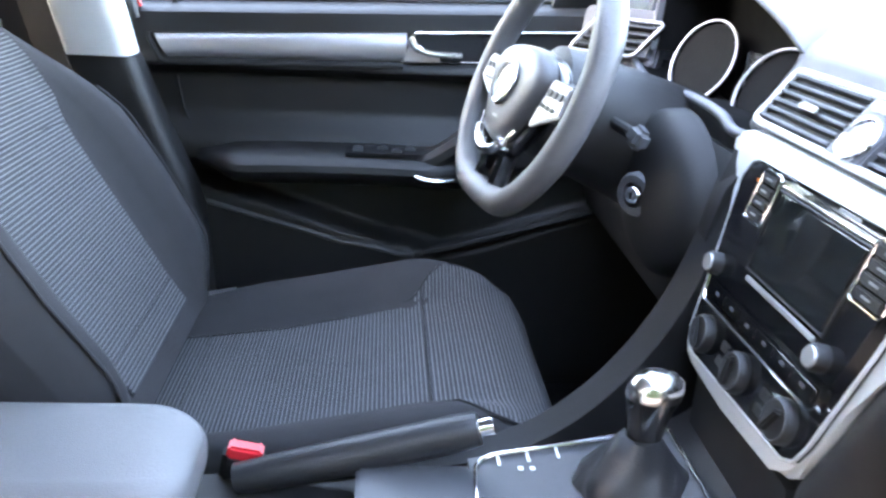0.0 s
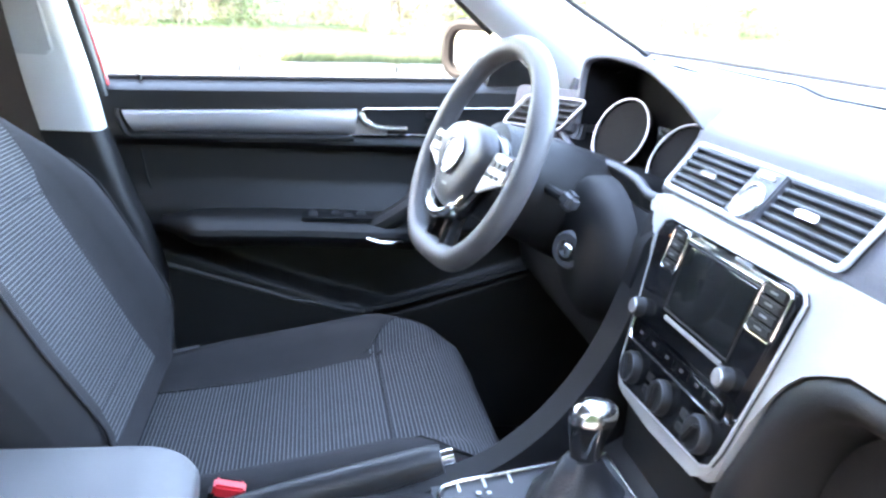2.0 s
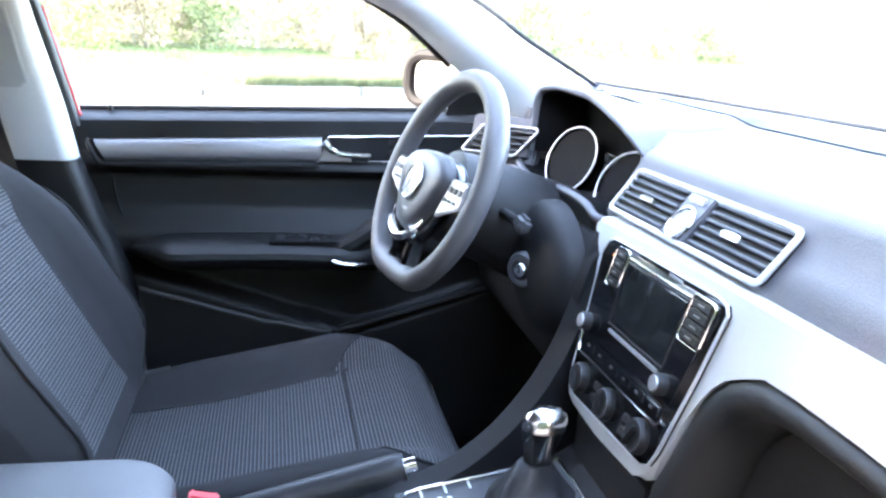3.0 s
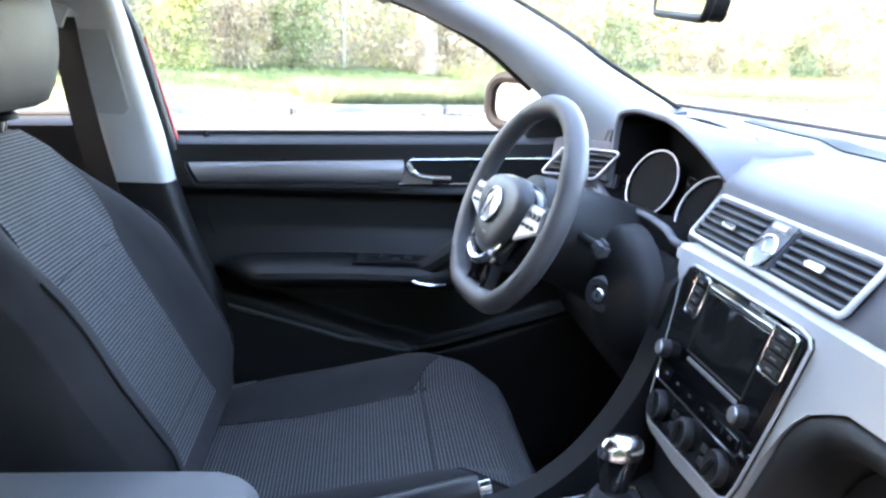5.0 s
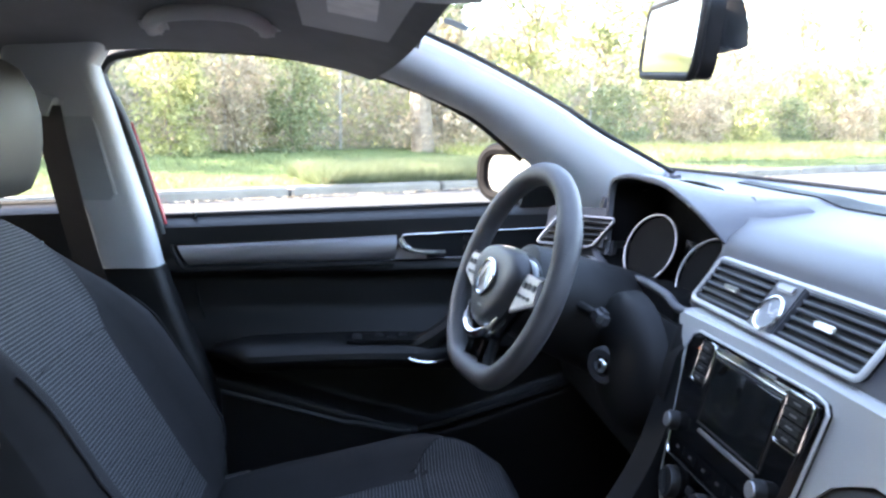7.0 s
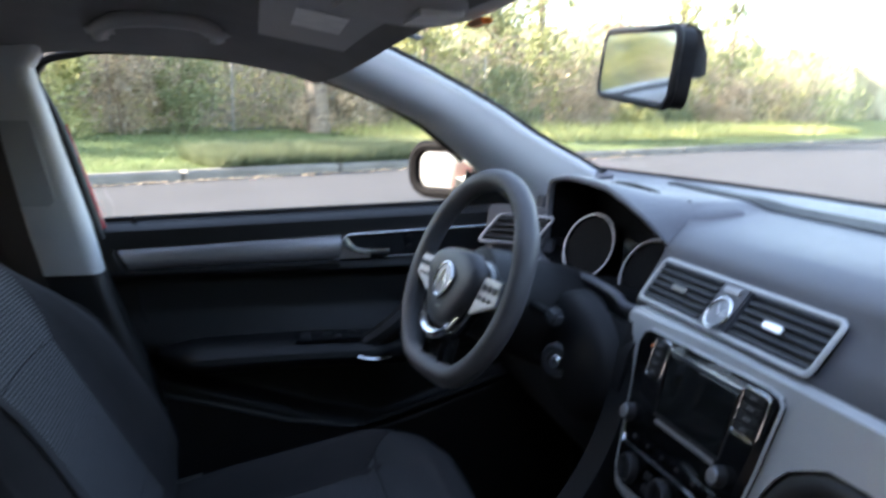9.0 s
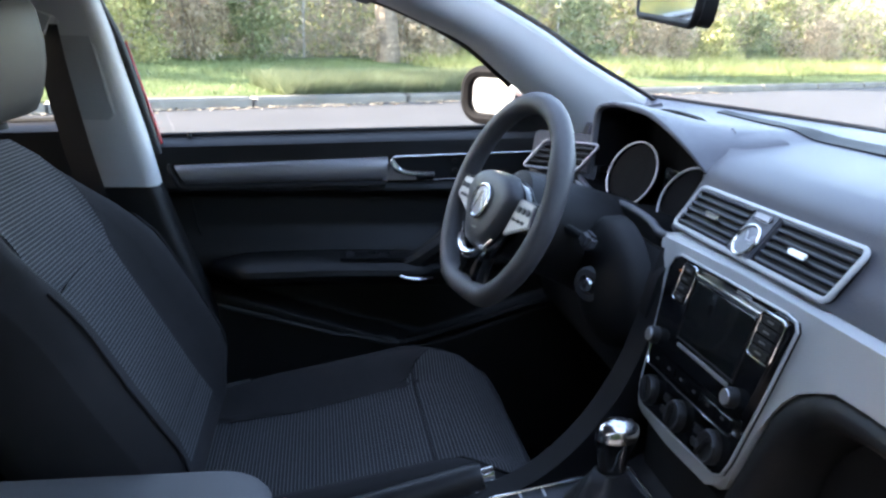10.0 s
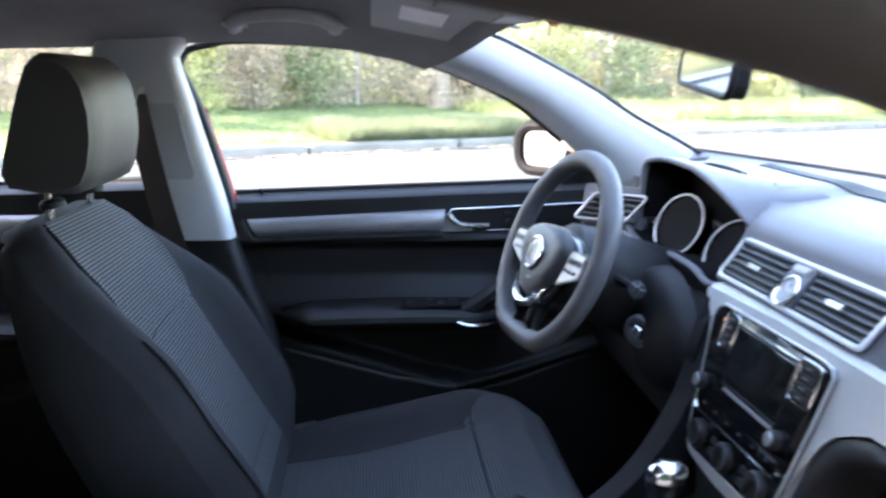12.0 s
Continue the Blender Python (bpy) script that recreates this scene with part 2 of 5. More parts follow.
# ---- car shell ----
# floor
def floor_f(u, v):
    x, y = -1.6 + 2.5 * u, -0.74 + 1.5 * v
    tunnel = 0.14 * math.exp(-((y - CY) / 0.11) ** 4)
    toe = 0.30 * smooth(0.55, 0.9, x)
    return Vector((x, y, 0.24 + tunnel + toe))
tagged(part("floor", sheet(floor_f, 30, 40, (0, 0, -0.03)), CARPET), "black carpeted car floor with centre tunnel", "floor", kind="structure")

def mat_f(u, v):
    x, y = 0.10 + 0.55 * u, 0.20 + 0.40 * v
    return Vector((x, y, 0.262 + 0.30 * smooth(0.55, 0.9, x)))
tagged(part("floor_mat", sheet(mat_f, 14, 10, (0, 0, -0.012)), material("rubber-backed mat", (0.018, 0.018, 0.02), 0.9, noise_scale=80, var=0.3, bump=0.8, fine=700)), "black carpet mat in the driver footwell", "floor mat")

# roof lining, from the windscreen header to the rear window
def roof_edge(x):
    return lerp([-1.7, -1.3, -0.9, -0.45, -0.32, -0.13, 0.04, 0.12], [1.02, 1.13, 1.175, 1.19, 1.20, 1.193, 1.160, 1.135], x)
def roof_f(u, v):
    y = -0.66 + 1.32 * v
    s = abs(y) / 0.66
    x = -1.70 + (1.80 - 0.055 * s ** 4) * u
    return Vector((x - 0.02 * s, y, roof_edge(x) + 0.075 * (1 - s ** 2.6) - 0.02 * smooth(0.0, 0.13, x)))
tagged(part("ceiling", sheet(roof_f, 40, 32, (0, 0, 0.035)), HEADLINER), "grey cloth roof lining of the car", "ceiling", kind="structure")
def outer_f(u, v):
    p = roof_f(u, v)
    return Vector((p.x, p.y * 1.03, p.z + 0.05))
tagged(part("roof_skin", sheet(outer_f, 30, 24, (0, 0, 0.01)), PAINT), "red painted steel roof of the car", "roof", kind="structure")

# windscreen pillars: bands from the roof rail down to the dash corner
def pillar_a(sign):
    low = bez([(-0.02, 0.665, 1.170), (0.045, 0.665, 1.155), (0.12, 0.67, 1.126), (0.196, 0.675, 1.093), (0.268, 0.685, 1.040), (0.36, 0.70, 0.965), (0.44, 0.71, 0.895)], 5)
    high = bez([(0.03, 0.60, 1.255), (0.10, 0.61, 1.222), (0.20, 0.625, 1.180), (0.335, 0.64, 1.113), (0.42, 0.65, 1.062), (0.56, 0.665, 0.990), (0.66, 0.68, 0.93)], 5)
    rings = []
    for a, b in zip(low, high):
        a, b = Vector(a), Vector(b)
        d = b - a
        out = Vector((0.25, 1, 0.35)).normalized()
        ring = [a + out * 0.07, a + out * 0.012, a - out * 0.004 + d * 0.05]
        ring += [a + d * t - out * 0.026 * math.sin(math.pi * t) for t in (0.2, 0.4, 0.6, 0.8)]
        ring += [b - d * 0.04 - out * 0.003, b + out * 0.01, b + out * 0.06]
        rings.append([Vector((p.x, CY + (p.y - CY) * sign, p.z)) for p in ring])
    return loft(rings)
for sg in (1, -1):
    tagged(part("pillar_trim", pillar_a(sg), GREY), "light grey plastic windscreen pillar trim", "pillar trim", kind="structure")
    s = bez([(0.105, 0.605, 1.226), (0.205, 0.62, 1.184), (0.34, 0.635, 1.117), (0.425, 0.645, 1.066), (0.565, 0.66, 0.994), (0.66, 0.675, 0.935)], 4)
    tagged(part("pillar_seal", tube([(p.x + 0.004, CY + (p.y + 0.004 - CY) * sg, p.z + 0.004) for p in s], 0.0045, 6), RUBBER), "black rubber windscreen seal", "seal", kind="structure")

# centre pillar trim, upper grey and lower black, with the height adjuster and belt
def bp_front(z):
    return lerp([0.25, 0.60, 0.65, 0.72, 0.83, 0.915, 1.05, 1.168, 1.22], [-0.235, -0.255, -0.275, -0.305, -0.343, -0.362, -0.400, -0.428, -0.39], z)
def bp_ring(z, y0, w, r=0.022):
    f = bp_front(z)
    pts = rrect(w, 0.075, r, 4)
    return [Vector((f - w / 2 + u, y0 + 0.0375 + v, z)) for u, v in pts]
def flare(z):
    return 0.105 + 0.05 * smooth(1.08, 1.2, z)
zs = [0.83 + 0.39 * k / 16 for k in range(17)]
bpil = thing("centre_pillar", "light grey and black trim of the door pillar", "pillar trim", kind="structure")
part("upper_trim", loft([bp_ring(z, 0.672 - 0.06 * smooth(1.05, 1.25, z), flare(z)) for z in zs]), GREY, bpil)
part("lower_trim", loft([bp_ring(z, 0.680, 0.118) for z in [0.24 + 0.588 * k / 12 for k in range(13)]]), VINYL, bpil, "black plastic lower pillar trim")
slot = [(-0.072, -0.112), (-0.020, -0.112), (-0.010, -0.102), (-0.042, 0.035), (-0.055, 0.046), (-0.10, 0.046)]
slm = Matrix.Translation((bp_front(1.06) + 0.008, 0.6705, 1.06)) @ Matrix(((1, 0, 0, 0), (0, 0, -1, 0), (0, 1, 0, 0), (0, 0, 0, 1)))
part("adjuster_panel", plate(slot, 0.0045, slm, 0.002), material("mid grey panel", (0.36, 0.365, 0.37), 0.7, noise_scale=9, var=0.05, bump=0.3), bpil, "grey seat belt height adjuster panel")
belt = thing("seat_belt", "black webbing seat belt hanging beside the pillar", "seat belt")
bl = bez([(-0.505, 0.655, 1.105), (-0.492, 0.650, 1.03), (-0.465, 0.648, 0.90), (-0.430, 0.645, 0.76), (-0.40, 0.64, 0.60), (-0.39, 0.64, 0.40)], 6)
part("webbing", sheet(lambda u, v: bl[round(u * (len(bl) - 1))] + Vector(((v - 0.5) * 0.048, (v - 0.5) * -0.012, 0)), len(bl) - 1, 4, (0, 0.002, 0)), WEB, belt)
part("belt_anchor", box(0.05, 0.03, 0.055, (-0.508, 0.660, 1.108), 0.012, 3, rot=pose(0, 0, 0, 0, 25, 0)), GREY, belt, "grey plastic belt guide")

# window seals and red door frame beside the pillar
edge_line = bez([(bp_front(0.88) + 0.004, 0.738, 0.88), (bp_front(0.98) + 0.003, 0.736, 0.98), (bp_front(1.08) + 0.002, 0.728, 1.08), (-0.434, 0.718, 1.150), (-0.430, 0.712, 1.172), (-0.412, 0.706, 1.188), (-0.37, 0.70, 1.197), (-0.318, 0.69, 1.204), (-0.134, 0.69, 1.197), (0.043, 0.69, 1.163), (0.196, 0.70, 1.099), (0.30, 0.71, 1.02)], 5)
def edge_out(k):
    a, b = edge_line[max(k - 1, 0)], edge_line[min(k + 1, len(edge_line) - 1)]
    d = (b - a).normalized()
    return Vector((-d.z, 0, d.x))
tagged(part("window_seal", tube(edge_line, 0.008, 8), RUBBER), "black rubber window frame seal", "seal", kind="structure")
def frame_f(u, v):
    k = round(u * (len(edge_line) - 1))
    return edge_line[k] + edge_out(k) * (0.045 * v - 0.004) + Vector((0, 0.012 + 0.03 * v, 0))
tagged(part("door_frame", sheet(frame_f, len(edge_line) - 1, 4, (0, 0.02, 0)), RUBBER), "black door frame trim round the window", "door frame", kind="structure")
tagged(part("door_frame", tube([(bp_front(z) + 0.006, 0.772, z) for z in (0.88, 0.93, 0.98, 1.03, 1.08)], [0.006, 0.006, 0.005, 0.004, 0.002], 8), PAINT), "red painted door frame edge", "door frame", kind="structure")


# ---- doors ----
def belt_z(x):
    return 0.905 + 0.036 * (x + 0.36)
def pocket_line(x):
    return lerp([-0.40, -0.252, -0.135, -0.018, 0.005, 0.03, 0.09, 0.16, 0.373, 0.6], [0.63, 0.588, 0.554, 0.519, 0.519, 0.512, 0.497, 0.512, 0.577, 0.64], x)
def door_y(x, z):
    top = belt_z(x)
    y = 0.758
    y += 0.035 * smooth(top - 0.02, top, z) ** 2
    y += 0.022 * smooth(0.812, 0.795, z)                       # recess under the ledge
    y -= 0.010 * smooth(0.835, 0.815, z) * smooth(0.790, 0.81, z)
    y -= 0.030 * smooth(0.74, 0.68, z)
    y += 0.030 * smooth(0.66, 0.63, z)
    y -= 0.042 * smooth(pocket_line(x) + 0.016, pocket_line(x) - 0.010, z)
    return y
def make_door(x0, x1, rear=0.0):
    def f(u, v):
        x = x0 + (x1 - x0) * u
        z = 0.26 + (belt_z(x) - 0.26) * v
        return Vector((x + rear + (bp_front(z) + 0.362) * (1 - u) * (1 if not rear else 0.6), door_y(x, z), z))
    d = thing("driver_door", "closed black car door with a pewter strip", "vehicle door")
    part("inner_panel", sheet(f, 90, 120, (0, 0.05, 0)), VINYL, d)
    part("outer_skin", sheet(lambda u, v: Vector((x0 + 0.06 + rear + (x1 - x0 - 0.06) * u, 0.86 - 0.05 * v ** 4, 0.22 + 0.69 * v)), 8, 8, (0, 0.01, 0)), PAINT, d, "red painted outer skin")
    part("glass", sheet(lambda u, v: Vector((lerp([0, 1], [x0 + 0.0, x1], u) + rear - 0.085 * v * (1 - u) + (0.03 - 0.22 * v) * u, 0.800 - 0.085 * v, 0.88 + 0.33 * v - 0.12 * v * u ** 2)), 10, 6, (0, 0.004, 0)), GLASS, d).visible_shadow = False
    part("window_seal", tube([(x0 + rear + (x1 - x0) * k / 12, 0.797, belt_z(x0 + (x1 - x0) * k / 12) + 0.001) for k in range(13)], 0.006, 8), RUBBER, d)
    return d
door = make_door(-0.405, 0.56)
# pewter strip, from a point at the pillar to the handle bezel
def strip_edge(x):
    t = (x + 0.326) / 0.40
    return 0.857 + 0.018 * t, 0.819 + 0.009 * t
def strip_f(u, v):
    x = -0.326 + 0.400 * u
    hi, lo = strip_edge(x)
    x += 0.022 * (1 - v) * (1 - smooth(0, 0.1, u))
    return Vector((x, 0.756 - 0.013 * math.sin(math.pi * min(max(v, 0), 1)) ** 0.6, lo + (hi - lo) * v))
part("trim_strip", sheet(strip_f, 30, 12, (0, 0.012, 0)), STRIP, door, "brushed pewter trim strip")
part("strip_surround", tube([(-0.332, 0.751, 0.859), (-0.334, 0.750, 0.851), (-0.318, 0.748, 0.818), (-0.308, 0.747, 0.813), (-0.10, 0.746, 0.818), (0.07, 0.746, 0.823)], 0.0045, 8), VINYL, door)
BEZ = [(0.064, 0.829), (0.080, 0.869), (0.088, 0.876), (0.36, 0.888), (0.36, 0.838)]
part("handle_bezel", tube([(x, 0.748, z) for x, z in BEZ], 0.0019, 8, closed=True), CHROME, door, "thin chrome bezel")
XZ = Matrix(((1, 0, 0, 0), (0, 0, -1, 0), (0, 1, 0, 0), (0, 0, 0, 1)))
part("handle_cup", plate(BEZ, 0.006, Matrix.Translation((0, 0.758, 0)) @ XZ), DARK, door, "black recessed handle cup")
hl = bez([(0.080, 0.740, 0.868), (0.088, 0.738, 0.856), (0.104, 0.738, 0.848), (0.13, 0.738, 0.845), (0.164, 0.739, 0.8445)], 5)
part("door_handle", tube(hl, [0.0075] * 8 + [0.0055] * (len(hl) - 8), 10), CHROME, door, "chrome door pull lever")
part("handle_wedge", plate([(0.070, 0.831), (0.082, 0.868), (0.098, 0.850), (0.128, 0.842), (0.13, 0.832)], 0.008, Matrix.Translation((0, 0.752, 0)) @ XZ, 0.002), STRIP, door)
for k in range(2):
    part("lock_button", box(0.016, 0.006, 0.013, (0.205 + 0.001 * k, 0.750, 0.870 - 0.019 * k), 0.003), VINYL, door)
# armrest
def arm_ring(x):
    front = smooth(-0.265, -0.19, x)
    zc = 0.668 + 0.005 * math.sin((x + 0.25) * 7)
    depth = (0.030 + 0.068 * front) * (1 - 0.35 * smooth(0.10, 0.20, x))
    prof = ((-0.1, 0.018), (0.3, 0.019), (0.6, 0.017), (0.85, 0.011), (0.97, 0.002), (1.0, -0.008), (0.93, -0.019), (0.7, -0.030), (0.3, -0.046), (-0.1, -0.056))
    return [Vector((x, 0.752 - depth * a, zc + (0.4 + 0.6 * front) * b)) for a, b in prof]
part("armrest", loft([arm_ring(-0.262 + 0.46 * k / 24) for k in range(25)]), VINYL, door, "black padded armrest")
part("pull_handle", tube(bez([(0.085, 0.690, 0.664), (0.125, 0.688, 0.684), (0.17, 0.690, 0.715), (0.215, 0.715, 0.755), (0.25, 0.755, 0.80)], 5), 0.020, 10), VINYL, door, "black slanting door pull")
part("pull_accent", tube(bez([(0.092, 0.653, 0.664), (0.107, 0.650, 0.660), (0.13, 0.655, 0.656), (0.155, 0.668, 0.655)], 4), 0.003, 6), CHROME, door, "thin chrome accent")
part("switch_panel", box(0.135, 0.050, 0.006, (0.045, 0.700, 0.690), 0.003), DARK, door, "window switch panel")
for i, (sx, sy) in enumerate(((0.000, 0.708), (0.000, 0.690), (0.040, 0.708), (0.062, 0.690), (0.085, 0.708))):
    part("window_switch", box(0.018, 0.011, 0.009, (sx, sy, 0.695), 0.003), HUB_SKIN, door)
part("lock_pin", disc([(0.004, 0), (0.004, 0.008), (0.003, 0.010)], 10, m=pose(-0.30, 0.786, 0.905)), DARK, door)
pl = [(x, door_y(x, pocket_line(x) - 0.012) + 0.002, pocket_line(x) - 0.003) for x in [-0.30 + 0.4 * k / 16 for k in range(17)]]
part("pocket_edge", tube(pl, 0.0055, 8), HUB_SKIN, door, "raised edge of the door pocket")
pl2 = [(x, door_y(x, pocket_line(x) - 0.002) - 0.006, pocket_line(x) - 0.002) for x in [0.115 + 0.3 * k / 12 for k in range(13)]]
part("kick_edge", tube(pl2, 0.009, 8), VINYL, door)
part("panel_seam", tube([(-0.300, 0.772, 0.79), (-0.292, 0.774, 0.74), (-0.275, 0.77, 0.69)], 0.002, 6), DARK, door)

# rear door on the same side
rdoor = make_door(-0.36, 0.52, rear=-0.96)
rdoor["label"] = "closed black rear car door with a pewter strip"
part("trim_strip", sheet(lambda u, v: Vector((-1.28 + 0.72 * u, 0.756 - 0.012 * math.sin(math.pi * v) ** 0.6, 0.825 + 0.042 * v)), 20, 10, (0, 0.012, 0)), STRIP, rdoor, "brushed pewter trim strip")
part("armrest", loft([[p + Vector((-0.82, 0, -0.02)) for p in arm_ring(-0.262 + 0.41 * k / 20)] for k in range(21)]), VINYL, rdoor)
part("pull_handle", tube(bez([(-0.76, 0.69, 0.64), (-0.72, 0.688, 0.665), (-0.68, 0.69, 0.70), (-0.64, 0.71, 0.745)], 5), 0.022, 10), STRIP, rdoor, "pewter slanting door pull")

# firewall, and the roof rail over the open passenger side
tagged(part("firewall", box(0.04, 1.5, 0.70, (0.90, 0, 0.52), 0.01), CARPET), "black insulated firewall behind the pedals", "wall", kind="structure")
rail = bez([(-1.6, -0.69, 1.075), (-1.2, -0.70, 1.165), (-0.8, -0.70, 1.195), (-0.35, -0.70, 1.205), (-0.05, -0.70, 1.178), (0.12, -0.695, 1.133), (0.30, -0.70, 1.045), (0.45, -0.72, 0.95)], 5)
tagged(part("roof_rail", tube(rail, 0.034, 12), RUBBER), "black rubber seal along the open door frame", "seal", kind="structure")

for sg in (1, -1):
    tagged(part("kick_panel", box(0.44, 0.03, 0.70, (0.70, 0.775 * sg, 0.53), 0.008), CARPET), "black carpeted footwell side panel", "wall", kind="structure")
# rear closing wall, parcel shelf, sills
# full-height wall out of view, added so no light enters from the rear
tagged(part("rear_wall", box(0.05, 1.5, 0.97, (-1.72, 0, 0.70), 0.01), CARPET), "plain dark wall added to close the unseen rear against light", "wall", kind="structure")
for sg in (1, -1):
    def cp(u, v, sg=sg):
        return Vector((-1.72 + 0.46 * u - 0.12 * v, CY + sg * (0.76 - 0.10 * v), 0.86 + 0.33 * v * (1 - 0.2 * (1 - u))))
    tagged(part("rear_pillar", sheet(cp, 8, 8, (0, 0.03 * sg, 0)), GREY), "light grey rear pillar trim", "pillar trim", kind="structure")
    tagged(part("door_sill", box(2.3, 0.10, 0.12, (-0.45, 0.80 * sg, 0.25), 0.02, 3), VINYL), "black plastic door sill trim", "sill", kind="structure")

# unseen panel and pillar, added to keep sun and sky out from the rear
tagged(part("wall_rear_side", box(1.20, 0.06, 0.66, (-1.12, -0.79, 0.58), 0.02, 3), VINYL), "plain black panel added to block light at the rear side", "wall", kind="structure")
tagged(part("pillar_side", loft([[Vector((x + dx, y + dy, z)) for dx, dy in ((-0.07, -0.04), (0.07, -0.04), (0.06, 0.03), (-0.06, 0.03))] for x, y, z in ((-0.56, -0.78, 0.25), (-0.58, -0.77, 0.90), (-0.63, -0.70, 1.21))]), GREY), "light grey pillar added on the unseen side", "pillar trim", kind="structure")

# rear bench
bench = thing("rear_seat", "dark cloth rear bench seat", "car seat")
def bench_ring(y):
    e = 1 - 0.25 * smooth(0.52, 0.66, abs(y - CY))
    prof = [(-1.50, 0.30), (-0.92, 0.30), (-0.86, 0.34), (-0.84, 0.40), (-0.86, 0.445), (-0.92, 0.465), (-1.05, 0.46), (-1.25, 0.44), (-1.50, 0.44)]
    return [Vector((x, y, 0.30 + (z - 0.30) * e)) for x, z in prof]
part("cushion", loft([bench_ring(-0.66 + 1.36 * k / 24) for k in range(25)]), CLOTH, bench)
part("backrest", loft([[Vector((x, -0.66 + 1.36 * k / 12, z)) for x, z in [(-1.44, 0.40), (-1.28, 0.44), (-1.32, 0.60), (-1.42, 0.86), (-1.47, 0.90), (-1.53, 0.88), (-1.60, 0.60)]] for k in range(13)]), CLOTH, bench)


# ---- driver seat ----
seat = thing("driver_seat", "dark cloth driver seat with ribbed grey inserts", "car seat")
SY = 0.375
def cush_w(x):
    return lerp([-0.36, -0.28, -0.1, 0.1, 0.2, 0.25, 0.275], [0.225, 0.24, 0.255, 0.258, 0.245, 0.225, 0.19], x)
def cush_top(x, y):
    a = abs(y) / cush_w(x)
    z = lerp([-0.36, -0.25, -0.10, 0.05, 0.14, 0.20, 0.245, 0.270, 0.285], [0.440, 0.442, 0.458, 0.488, 0.508, 0.511, 0.492, 0.452, 0.40], x)
    z += (0.050 - 0.045 * smooth(0.08, 0.25, x)) * smooth(0.55, 0.82, a) * (1 - 0.4 * smooth(-0.1, -0.3, x))
    return z - 0.09 * smooth(0.84, 1.04, a) ** 1.5
def cush_ring(x):
    w = cush_w(x)
    top = [Vector((x, SY + w * math.sin(a), cush_top(x, w * math.sin(a)))) for a in [radians(-90 + 180 * k / 28) for k in range(29)]]
    zb = 0.34
    return top + [Vector((x, SY + w * 0.985, 0.38)), Vector((x, SY + w * 0.96, zb)), Vector((x, SY - w * 0.96, zb)), Vector((x, SY - w * 0.985, 0.38))]
xs = [-0.36 + 0.56 * k / 20 for k in range(21)] + [0.215, 0.23, 0.245, 0.258, 0.270, 0.278, 0.284]
part("cushion", loft([cush_ring(x) for x in xs]), CLOTH, seat, "plain dark cloth side bolsters", 60)
def ins_half(x):
    return lerp([-0.3, 0.0, 0.09, 0.12, 0.16, 0.2, 0.28], [0.130, 0.142, 0.155, 0.190, 0.213, 0.215, 0.19], x)
def ins_f(x0, x1):
    def f(u, v):
        x = x0 + (x1 - x0) * u
        y = ins_half(x) * (2 * v - 1)
        return Vector((x, SY + y, cush_top(x, y) + 0.004 * math.sin(math.pi * min(max(u, 0.02), 0.98)) ** 0.3 * math.sin(math.pi * min(max(v, 0.01), 0.99)) ** 0.3))
    return f
for a, b in ((-0.30, -0.2094), (-0.2086, 0.1046), (0.1056, 0.275)):
    part("cushion_insert", sheet(ins_f(a, b), 26, 24, (0, 0, -0.012)), RIB_X, seat, "grey ribbed cloth insert", 60)
part("seam", tube([(x, SY + s * (ins_half(x) + 0.001), cush_top(x, ins_half(x)) + 0.0005) for s, x in [(1, -0.29 + 0.55 * k / 30) for k in range(31)]], 0.0022, 6), DARK, seat)
part("seam", tube([(x, SY - (ins_half(x) + 0.001), cush_top(x, ins_half(x)) + 0.0005) for x in [-0.29 + 0.55 * k / 30 for k in range(31)]], 0.0022, 6), DARK, seat)
for sx in (-0.209, 0.105):
    part("seam", tube([(sx, SY + y, cush_top(sx, y) + 0.0030) for y in [ins_half(sx) * (k / 12 - 1) for k in range(25)]], 0.0012, 6), DARK, seat)
part("seat_base", box(0.44, 0.46, 0.10, (-0.03, SY, 0.30), 0.02, 3), DARK, seat, "black plastic seat base")
part("hinge_cover", box(0.060, 0.018, 0.034, (-0.205, SY + 0.232, 0.464), 0.008, 3, rot=pose(0, 0, 0, 0, -12, 0)), ARMREST, seat, "grey plastic hinge cover")
part("side_shield", sheet(lambda u, v: Vector((-0.34 + 0.42 * u, SY + 0.262 + 0.006 * math.sin(3 * u), 0.36 + (0.10 - 0.03 * u) * v)), 10, 5, (0, 0.02, 0)), VINYL, seat, "black plastic seat side shield")

# backrest in its own leaning frame: local z runs up the back, local x forwards
BM = pose(-0.245, SY, 0.470, 0, -27, 0)
def back_w(h):
    return lerp([0.0, 0.08, 0.2, 0.3, 0.38, 0.45, 0.50, 0.53, 0.548, 0.556], [0.225, 0.25, 0.265, 0.262, 0.245, 0.215, 0.188, 0.165, 0.135, 0.09], h)
def back_front(h, y):
    a = abs(y) / back_w(h)
    d = lerp([0, 0.08, 0.16, 0.3, 0.42, 0.50, 0.54, 0.556], [0.02, 0.012, 0.008, 0.0, -0.010, -0.022, -0.040, -0.060], h)
    d += 0.055 * smooth(0.58, 0.84, a) * smooth(0.50, 0.28, h) * smooth(-0.02, 0.10, h)
    return d - 0.06 * smooth(0.84, 1.05, a) ** 1.6
def back_rear(h):
    return lerp([0, 0.1, 0.3, 0.42, 0.53, 0.556], [-0.125, -0.14, -0.135, -0.125, -0.11, -0.085], h)
